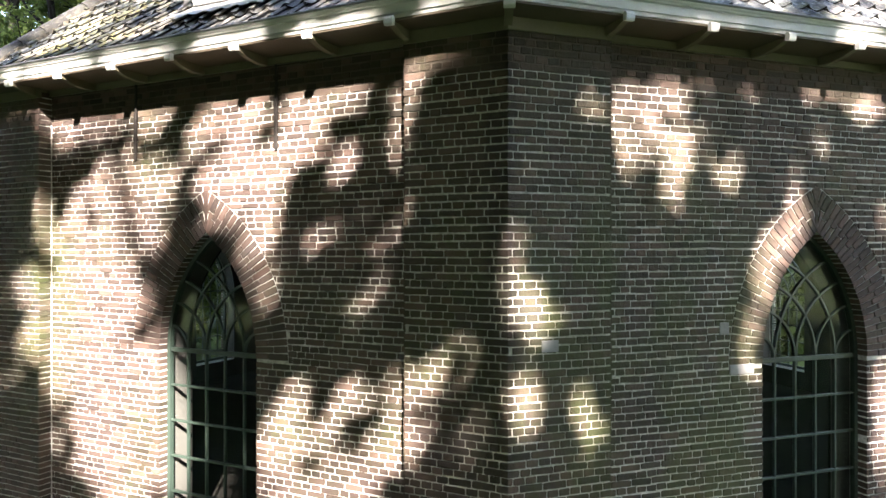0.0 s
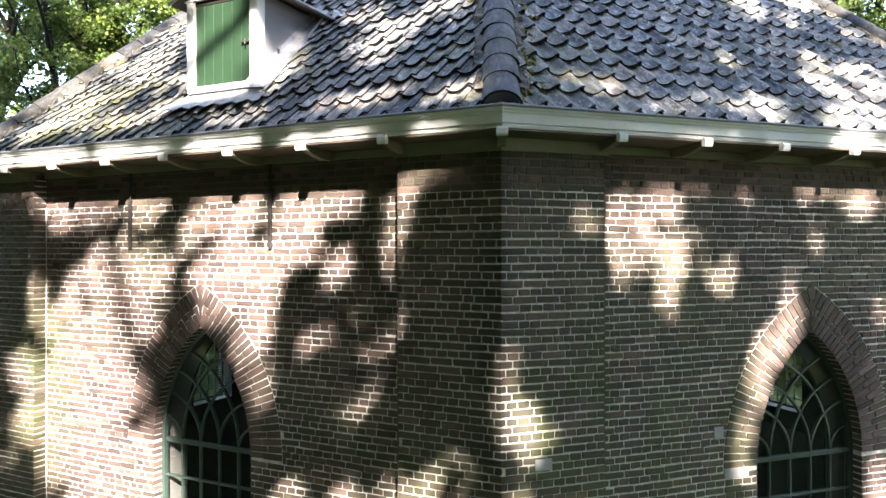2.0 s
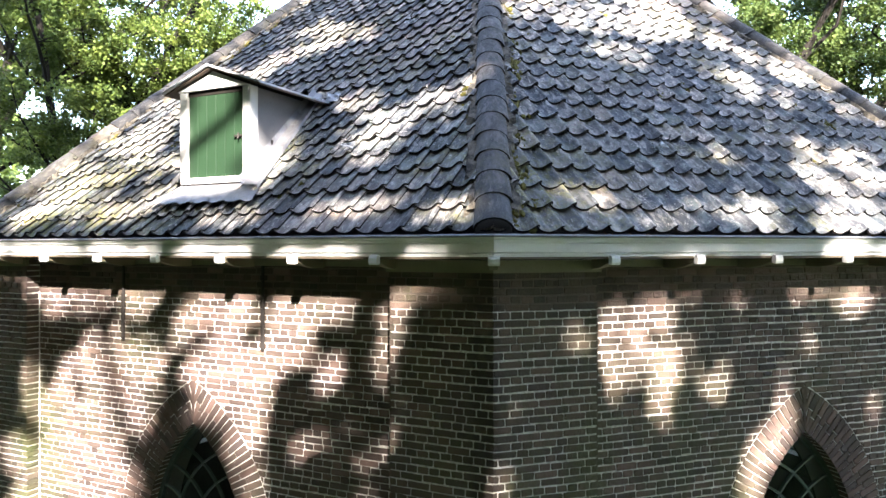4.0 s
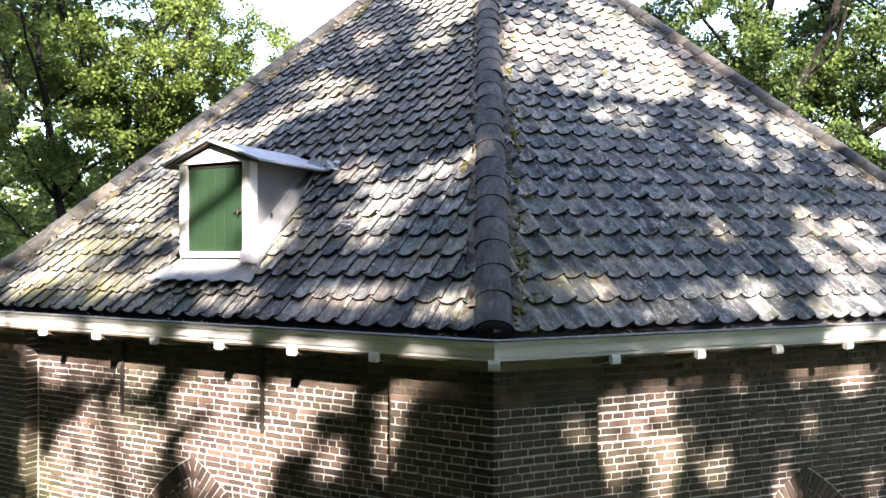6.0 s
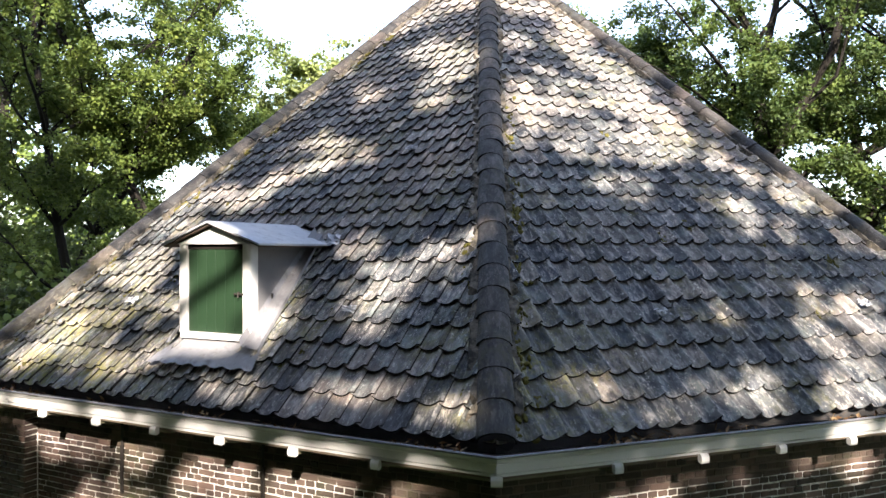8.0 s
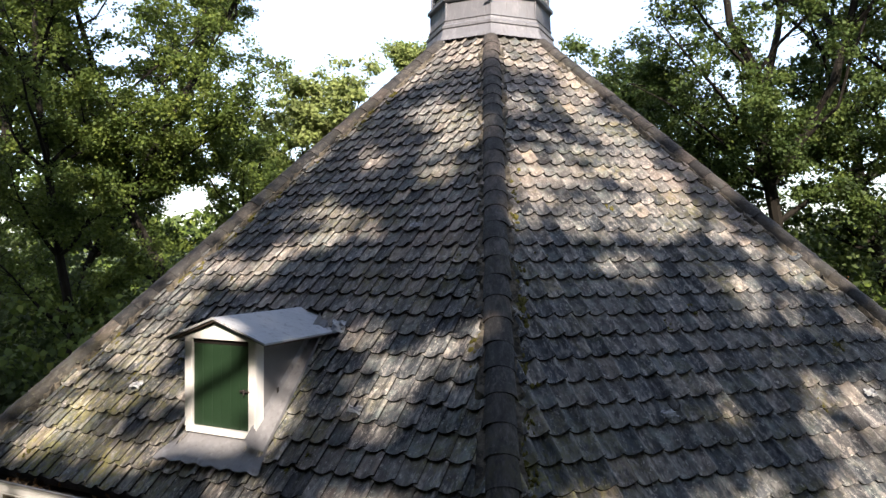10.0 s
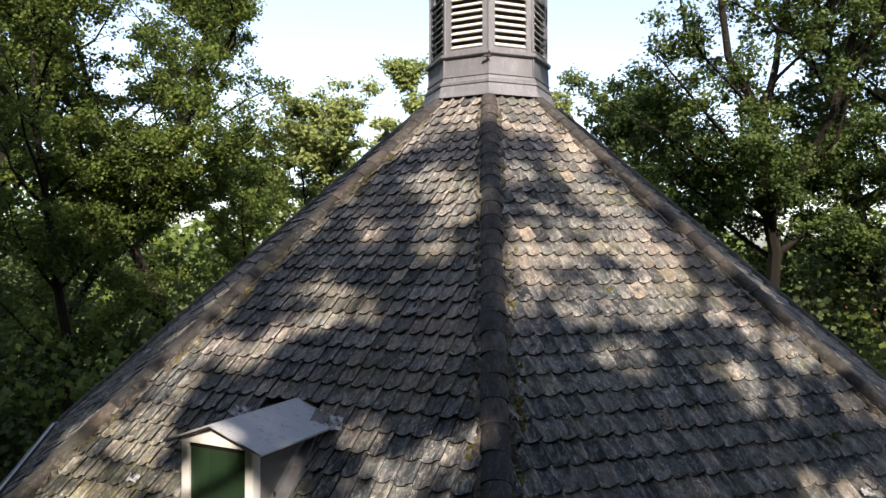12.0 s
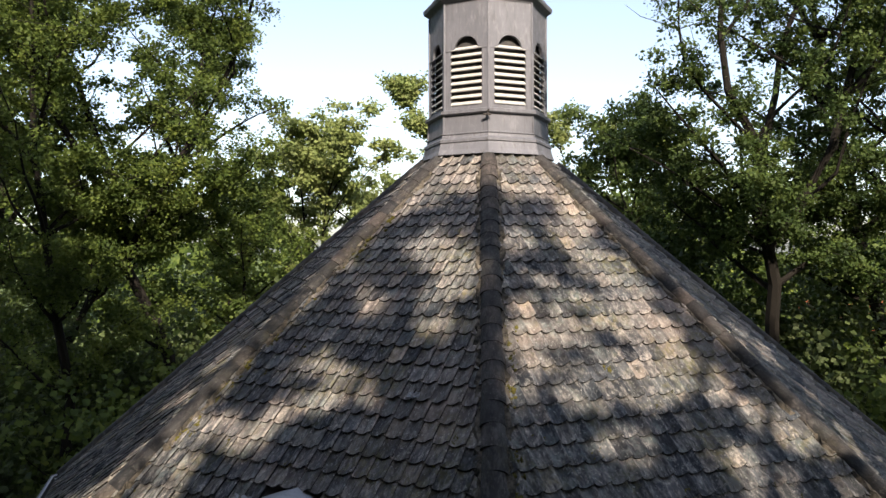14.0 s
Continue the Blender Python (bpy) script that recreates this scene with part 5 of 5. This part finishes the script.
ROOF_LEFT_TOP_B = [
    (-0.27, 5.36, 0.26, 0.21, 52, 0), (-0.66, 5.09, 0.18, 0.12, -18, 0.025), (-0.51, 5.57, 0.18, 0.12, -15, 0.025), (-0.94, 5.78, 0.27, 0.12, -15, 0.01),
    (0.32, 5.32, 0.17, 0.09, 44, 0.05), (-1.13, 5.2, 0.15, 0.09, -19, 0.05), (-2.06, 6.1, 0.31, 0.15, -18, 0.015), (-2.12, 6.31, 0.23, 0.1, 12, 0.025),
    (-1.73, 5.89, 0.17, 0.09, -26, 0.05), (-2.11, 6.58, 0.29, 0.1, -25, 0.04),
]
ROOF_LEFT_A = [
    (-1.16, 6.03, 0.31, 0.11, -18, 0.05), (1.17, 6.77, 0.2, 0.09, 11, 0.05), (1.53, 7.12, 0.2, 0.09, -17, 0.05), (1.84, 7.25, 0.2, 0.07, 4, 0.035),
    (1.9, 6.99, 0.14, 0.06, 7, 0.06), (2.17, 7.1, 0.23, 0.09, 4, 0.03), (2.19, 6.91, 0.2, 0.08, 6, 0.035), (2.43, 6.99, 0.16, 0.07, 5, 0.04),
    (1.58, 7.43, 0.2, 0.09, 8, 0.04), (1.86, 7.65, 0.19, 0.07, 3, 0.04), (2.03, 7.47, 0.16, 0.06, 3, 0.06), (2.51, 6.71, 0.1, 0.06, 15, 0.06),
    (-3.15, 7.44, 0.36, 0.26, 8, 0.01), (-2.79, 7.11, 0.3, 0.26, -8, 0.025), (-1.96, 7.18, 0.53, 0.2, 22, 0.025),
]
ROOF_LEFT_B = [
    (-2.15, 7.7, 0.44, 0.2, -8, 0.02), (-2.88, 8.01, 0.35, 0.21, 0, 0.01), (-1.41, 7.74, 0.42, 0.11, 3, 0.02), (-2.03, 8.1, 0.64, 0.1, -2, 0.025),
    (-1.25, 7.53, 0.29, 0.12, 20, 0.025), (-1.99, 6.77, 0.24, 0.19, -40, 0.04), (-2.13, 6.24, 0.27, 0.17, -33, 0.035), (-0.19, 7.96, 0.48, 0.08, -2, 0.02),
    (-1.09, 8.17, 0.49, 0.08, -2, 0.05), (2.1, 8.25, 0.35, 0.05, -4, 0.06), (3.07, 8.37, 0.19, 0.04, -4, 0.05), (1.63, 8.29, 0.3, 0.05, -3, 0.07),
    (0.69, 8.32, 0.41, 0.05, -4, 0.07), (0.59, 7.59, 0.3, 0.15, 77, 0.035),
]
ROOF_RIGHT_TOP_A = [
    (0.32, 1.14, 0.59, 0.22, -9, 0), (0.75, 1.6, 0.43, 0.28, 53, 0), (0.85, 2.02, 0.31, 0.27, -59, 0), (0.91, 2.48, 0.26, 0.21, 68, 0.02),
    (0.36, 2.72, 0.34, 0.19, -35, 0), (-0.73, 3.05, 0.21, 0.12, -18, 0.04), (0.22, 3.07, 0.32, 0.23, 28, 0.01), (0.42, 3.46, 0.34, 0.3, 57, 0),
    (0.7, 3.86, 0.44, 0.32, -39, 0), (0.5, 4.31, 0.41, 0.39, -69, 0), (0.66, 4.65, 0.39, 0.38, -38, 0), (0.57, 5.05, 0.5, 0.25, -13, 0),
    (-0.08, 5.01, 0.62, 0.14, 1, 0.005), (0.09, 4.16, 0.3, 0.14, -10, 0.015), (-0.4, 4.15, 0.3, 0.17, -18, 0.015), (-0.71, 4.52, 0.32, 0.12, -3, 0.025),
]
ROOF_RIGHT_TOP_B = [
    (-1.12, 4.25, 0.27, 0.16, -48, 0.05), (-1.53, 4.71, 0.25, 0.15, -46, 0.03), (-1.42, 5.01, 0.21, 0.1, -6, 0.03), (-0.67, 3.74, 0.17, 0.1, -18, 0.05),
    (0.09, 5.32, 0.52, 0.11, 2, 0.015), (0.63, 5.35, 0.24, 0.1, -7, 0.015), (-0.31, 5.5, 0.33, 0.09, 1, 0.03), (-0.61, 5.93, 0.31, 0.11, -1, 0.05),
    (1.28, 5.39, 0.24, 0.1, -36, 0.01), (1.64, 5.77, 0.26, 0.15, 23, 0.01), (1.98, 5.93, 0.18, 0.11, 5, 0.025), (1.03, 6.31, 0.31, 0.18, 18, 0.04),
    (1.78, 3.58, 0.17, 0.13, 3, 0.025), (-1.77, 5.2, 0.14, 0.09, -45, 0.03), (-0.99, 5.32, 0.24, 0.1, -3, 0.04),
]
ROOF_RIGHT_A = [
    (1.13, 6.41, 0.41, 0.21, 12, 0.02), (2.19, 6.08, 0.36, 0.24, 39, 0.03), (2.41, 6.44, 0.28, 0.21, -11, 0.035), (-0.61, 7.47, 0.2, 0.1, 12, 0.05),
    (0.49, 7.84, 0.32, 0.18, 14, 0.025), (0.31, 7.72, 0.22, 0.13, 8, 0.035), (0.7, 8.08, 0.34, 0.16, 10, 0.025), (0.55, 8.34, 0.31, 0.1, 5, 0.03),
    (-0.07, 8.43, 0.39, 0.06, 2, 0.03),
]
ROOF_RIGHT_B = [
    (-0.64, 8.44, 0.37, 0.05, 3, 0.04), (-0.63, 8.22, 0.23, 0.07, 7, 0.05), (1.27, 7.87, 0.36, 0.13, -26, 0.035), (1.55, 7.5, 0.28, 0.1, -11, 0.035),
    (-1.25, 8.23, 0.24, 0.05, 2, 0.07), (-1.81, 8.38, 0.22, 0.04, 3, 0.08), (-2.51, 8.16, 0.14, 0.04, 0, 0.08), (1.04, 7.49, 0.24, 0.11, 11, 0.05),
]
GUTTER_LEFT = [
    (-2.2, 5.41, 0.59, 0.06, 2, 0), (-1.07, 5.4, 0.52, 0.06, 2, 0), (-0.08, 5.4, 0.23, 0.05, 2, 0.08), (0.74, 5.39, 0.28, 0.05, 1, 0.03),
    (1.54, 5.37, 0.31, 0.05, 1, 0), (2.26, 5.37, 0.23, 0.04, 0, 0.08), (2.92, 5.35, 0.2, 0.03, -1, 0.12),
]
GUTTER_RIGHT = [
    (-1.7, 5.37, 0.24, 0.03, -1, 0.16), (-0.83, 5.32, 0.39, 0.04, -1, 0.08), (0.06, 5.3, 0.32, 0.04, -1, 0.04),
]
ROOF_WEST = [
    (3.1, 8.2, 0.58, 0.32, 0, 0.05), (2.75, 6.9, 0.43, 0.47, 20, 0.05), (2.3, 5.6, 0.43, 0.52, 20, 0.05), (1.75, 4.4, 0.43, 0.47, 20, 0.05),
    (2.9, 7.9, 0.63, 0.47, 0, 0.06), (2.3, 7.1, 0.78, 0.42, 30, 0.06), (2.2, 5.9, 0.53, 0.62, 20, 0.06), (1.6, 4.9, 0.68, 0.42, 40, 0.06),
    (1.3, 3.6, 0.48, 0.62, 0, 0.06), (0.8, 2.3, 0.48, 0.62, 0, 0.03), (1.2, 7.8, 0.78, 0.42, 0, 0.12), (0.6, 5.6, 0.68, 0.52, 0, 0.12), (0.3, 1.5, 0.68, 0.42, 0, 0),
]
ROOF_EAST = [
    (-2.8, 7.6, 0.5, 0.68, 0, 0.05), (-2.2, 6.1, 0.4, 0.78, 20, 0.05), (-1.6, 4.6, 0.4, 0.78, 20, 0.03), (-1.1, 3.2, 0.4, 0.78, 20, 0.03), (-0.6, 1.7, 0.6, 0.68, 0, 0),
    (-1.2, 6.8, 0.6, 0.48, 0, 0.1), (0.2, 5.4, 0.6, 0.68, 0, 0.1),
]
ROOF_CROWN = [
    (0.0, 1.65, 0.75, 0.4, 0, 0.0),
]
DORMER_FRONT = [
    (0.0, 6.65, 0.46, 0.62, 0, 0.0), (0.0, 7.27, 0.55, 0.12, 0, 0.05),
]
CUPOLA_FRONT = [
    (0.0, 14.0, 0.75, 1.75, 0, 0.0), (0.0, 12.7, 0.7, 0.7, 0, 0.0),
]
DORMER_ROOF = [
    (0.22, 7.36, 0.24, 0.08, -20, 0.04), (0.5, 7.24, 0.16, 0.06, -20, 0.04), (-0.1, 7.42, 0.14, 0.05, 0, 0.1),
]
WINDOW_LEFT = [
    (-0.42, 1.75, 0.3, 0.95, 0, 0.05),
]


def crown_gaps(margin):
    """The gaps as ellipses in the plane across the sun's rays: middle, inverse of the axes, share of leaves left."""
    e1 = RAY.cross(Vector((0, 0, 1))).normalized()
    e2 = e1.cross(RAY)
    flat = lambda p: np.array([p.dot(e1), p.dot(e2)])
    gaps = []
    home = Matrix.Translation((CX, CY, 0))
    for k, face, patches in (
            (0, WALL, WALL_LEFT_A), (0, WALL, WALL_LEFT_B), (0, WALL, WALL_LEFT_C), (0, PIER, PIER_LEFT), (1, PIER, PIER_RIGHT), (1, WALL, WALL_RIGHT_A), (1, WALL, WALL_RIGHT_B), (0, None, ROOF_LEFT_TOP_A), (0, None, ROOF_LEFT_TOP_B), (0, None, ROOF_LEFT_A), (0, None, ROOF_LEFT_B), (1, None, ROOF_RIGHT_TOP_A), (1, None, ROOF_RIGHT_TOP_B), (1, None, ROOF_RIGHT_A), (1, None, ROOF_RIGHT_B), (0, 8.72, GUTTER_LEFT), (1, 8.72, GUTTER_RIGHT),
            (0, 7.96, DORMER_FRONT), (0, WALL, WINDOW_LEFT), (0, 7.45, DORMER_ROOF), (0, 1.13, CUPOLA_FRONT), (1, 1.13, CUPOLA_FRONT),
            (0, None, ROOF_CROWN), (1, None, ROOF_CROWN), (7, None, ROOF_WEST), (2, None, ROOF_EAST)):
        for u, v, a, b, turn, left in patches:
            at = (lambda p, q: home @ side(k) @ Vector((p, -face, q))) if face else (lambda p, q: home @ side(k) @ Vector((p, -q, PEAK - SLOPE * q)))
            grow = (margin if face is None else 0.02) if margin < 0.2 else margin
            a, b = a + grow, b + grow
            c, s = math.cos(radians(turn)), math.sin(radians(turn))
            mid = flat(at(u, v))
            axes = np.column_stack([flat(at(u + a * c, v + a * s)) - mid, flat(at(u - b * s, v + b * c)) - mid])
            gaps.append((mid, np.linalg.inv(axes), left))
    return gaps, np.array(e1), np.array(e2)


def shade(pos, rng, gaps):
    """Which leaves stay: those outside the gaps, whose edges are ragged."""
    ellipses, e1, e2 = gaps
    flat = np.stack([pos @ e1, pos @ e2], 1)
    wobble = 0.16 * np.sin(flat[:, 0] * 9.0 + 2 * np.sin(flat[:, 1] * 5.0)) + 0.14 * np.sin(flat[:, 1] * 11.0 + flat[:, 0] * 4.0)
    chance, edge = rng.random(len(pos)), rng.random(len(pos))
    stay = (pos[:, 1] < -1.6) | (np.abs(pos[:, 0]) > 5.5 + 0.68 * pos[:, 1]) | (pos[:, 2] > 13.5 + 0.38 * pos[:, 1])
    for mid, inverse, left in ellipses:
        r = np.linalg.norm((flat - mid) @ inverse.T, axis=1) + wobble
        stay &= ~((r < 0.84 + 0.9 * np.sqrt(edge)) & (chance > left * 0.5))
    return stay


def shade_tree(x, y, low, high, radius, seed, gaps, leaves=47000, size=0.27, label="tall leafy oak that dapples the church with shade", branches=()):
    """A tall tree out of view whose crown throws the dappled shade or just blocks skylight."""
    rng, nrng = random.Random(seed), np.random.default_rng(seed)
    thing = tagged(new("tree"), label, "tree", "trees of the grove")
    thing.matrix_basis = pose(x, y, -0.05)
    bm = bmesh.new()
    stem = limb(rng, (0, 0, 0), (0, 0, 1), high * 0.92, 0.1, 10)
    add_tube(bm, stem, [0.45 * (1 - 0.085 * i) for i in range(11)], 8)
    for a, b, r in branches:
        p, q = Vector(a) - Vector((x, y, -0.05)), Vector(b) - Vector((x, y, -0.05))
        add_tube(bm, [p, p.lerp(q, 0.5) + Vector((0, 0, 0.02)), q], [r, r * 0.9, r * 0.8], 6)
    part("trunk", (bm, BARK), thing, label="rough brown trunk")
    mid, half = (low + high) / 2, (high - low) / 2
    n = 1100
    c = nrng.normal(size=(n, 3))
    c = c / np.linalg.norm(c, axis=1)[:, None] * nrng.uniform(0, 1, n)[:, None] ** (1 / 3)
    c = c * np.array([radius, radius * 0.8, half]) + np.array([0, 0, mid])
    pos = c[nrng.integers(0, n, leaves)] + nrng.normal(size=(leaves, 3)) * 0.42 * size / 0.34
    pos = pos[shade(pos + np.array([x, y, -0.05]), nrng, gaps)]
    part("crown", leaf_cloud("crown", pos, size, SHADE, nrng), thing, label="broad green crown", kind="stuff")


# ---- build: the church ----
church_walls()
church_windows()
church_eaves()
church_roof()
church_hips()
church_dormer()
church_cupola()
church_inside()
for k, u, s in ((0, -1.60, 1.33), (0, 1.55, 1.33), (1, -1.31, 1.30), (1, 1.47, 1.33), (0, 1.13, 4.26)):
    roof_hook(k, u, s)
moss_clumps()
gutter_litter()

# ---- build: the land round it ----
land()
tree(-13.6, 24.2, 23.5, 4.6, 0.22, 1, OAK, "tall oak with a straight dark trunk behind the church", low=0.22, leaves=72000, size=0.115)
tree(-11.9, 27.5, 25.5, 5.6, 0.30, 2, OAK, "spreading oak with forked yellow-green limbs", low=0.20, leaves=112000, fork=3, size=0.118)
tree(-20.0, 36.0, 24, 5.0, 0.36, 3, OAK, "leafy oak at the edge of the grove", leaves=36000, size=0.17)
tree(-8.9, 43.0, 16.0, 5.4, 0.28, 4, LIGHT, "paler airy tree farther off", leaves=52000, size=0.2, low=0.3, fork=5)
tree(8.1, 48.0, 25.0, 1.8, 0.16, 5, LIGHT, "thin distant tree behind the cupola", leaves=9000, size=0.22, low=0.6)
tree(12.3, 26.5, 25.5, 6.8, 0.34, 6, OAK_DARK, "big oak with a thick trunk and reaching limbs", low=0.22, leaves=112000, fork=3, size=0.118)
tree(17.4, 24.5, 23.5, 4.8, 0.26, 7, OAK_DARK, "dark oak beside the big one", leaves=50000, size=0.13)
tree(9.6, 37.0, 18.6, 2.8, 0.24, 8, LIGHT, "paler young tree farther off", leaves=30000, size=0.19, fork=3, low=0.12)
tree(-7.6, 33.0, 13.8, 3.4, 0.2, 11, OAK, "young oak filling the gap between the big ones", leaves=26000, size=0.16, low=0.12)
tree(12.6, 31.0, 16.5, 4.6, 0.2, 12, OAK_DARK, "young dark oak below the big one", leaves=30000, size=0.19, low=0.12)
tree(-20.0, 29.0, 24, 6.0, 0.36, 9, OAK, "oak deeper in the grove", leaves=30000, size=0.2)
tree(21.0, 31.0, 24, 6.0, 0.36, 10, OAK_DARK, "oak deeper in the grove", leaves=30000, size=0.2)
# Bushes marked SHADE have the shade under the trees put into their colour.
BUSHES_WEST = [
    (-9.0, 22.6, 7.5, 2.2, OAK), (-13.5, 20.5, 4.0, 2.2, SHADE), (-16.5, 23.0, 5.0, 2.6, SHADE), (-7.5, 30.0, 8.5, 3.0, SHADE),
    (-15.5, 29.5, 6.5, 3.0, SHADE), (-12.0, 33.0, 8.0, 3.5, SHADE), (-9.6, 20.8, 4.0, 1.5, OAK), (-19.0, 27.0, 7.5, 3.2, SHADE),
    (-24.0, 42.0, 10.0, 4.5, SHADE), (-17.0, 46.0, 10.0, 4.5, SHADE), (-31.0, 48.0, 10.0, 5.0, SHADE), (-23.0, 33.0, 8.5, 3.5, SHADE),
    (-4.0, 36.0, 9.0, 3.0, OAK_DARK),
]
BUSHES_EAST = [
    (9.0, 30.0, 8.5, 3.0, SHADE), (15.8, 21.5, 7.5, 2.2, OAK), (11.9, 23.2, 4.4, 1.7, OAK), (13.0, 29.0, 8.0, 3.2, SHADE),
    (18.5, 23.0, 8.0, 2.6, OAK), (20.5, 35.0, 10.0, 3.0, SHADE), (15.5, 34.0, 11.0, 3.2, SHADE), (25.0, 37.0, 10.0, 3.4, SHADE),
    (5.0, 36.0, 9.0, 3.0, OAK_DARK), (17.0, 30.0, 8.5, 3.4, SHADE), (21.5, 38.0, 10.2, 3.6, SHADE), (11.6, 33.5, 10.5, 3.4, SHADE), (17.8, 31.5, 9.4, 2.8, OAK_DARK), (0.0, 38.0, 9.0, 3.0, OAK),
]
for i, (x, y, h, w, m) in enumerate(BUSHES_WEST + BUSHES_EAST):
    bush(x, y, h, w, 40 + i, m, "dense green undergrowth at the foot of the oaks")
far_woods()
house(33.5, 58.0)

# ---- build: the trees that shade the church ----
GAPS, WIDE_GAPS = crown_gaps(0.07), crown_gaps(0.30)
shade_tree(-2.5, -6.5, 8.0, 28.0, 4.6, 61, GAPS)
back = lambda u, z, d: Matrix.Translation((CX, CY, 0)) @ side(0) @ Vector((u, -7.96, z)) - RAY * d
shade_tree(3.2, -7.5, 8.5, 29.0, 4.8, 62, GAPS, branches=[(back(-1.2, 6.05, 13.5), back(0.75, 7.12, 13.0), 0.07)])
shade_tree(9.0, -6.5, 8.0, 27.0, 4.6, 63, GAPS)
# Two added crowns out of view, there only to cut the skylight.
shade_tree(-8.5, -3.0, 14.0, 25.0, 8.0, 65, WIDE_GAPS, 12000, 0.6, "added unseen oak whose high crown blocks skylight")
shade_tree(10.5, -2.0, 14.0, 25.0, 8.0, 66, WIDE_GAPS, 12000, 0.6, "added unseen oak whose high crown blocks skylight")
# Unseen tree added to keep the sun off the western undergrowth.
shade_tree(-13.5, 5.5, 2.0, 27.0, 5.0, 64, WIDE_GAPS, 26000, 0.45, "leafy tree added out of view to block light")
# Ring of unseen trees added to dim the light from the sky.
for i, (x, y) in enumerate(((-17, -12), (-10, -15), (-3, -17), (4, -18), (11, -16), (18, -13), (-22, 0), (-26, 10), (28, -8), (29, 10), (-15.5, 0), (-15, -8), (-7, -22), (1, -23), (9, -22))):
    shade_tree(x, y, 1.5, 27.0, 5.0, 70 + i, WIDE_GAPS, 8500, 0.85, "leafy tree added out of view to block light")
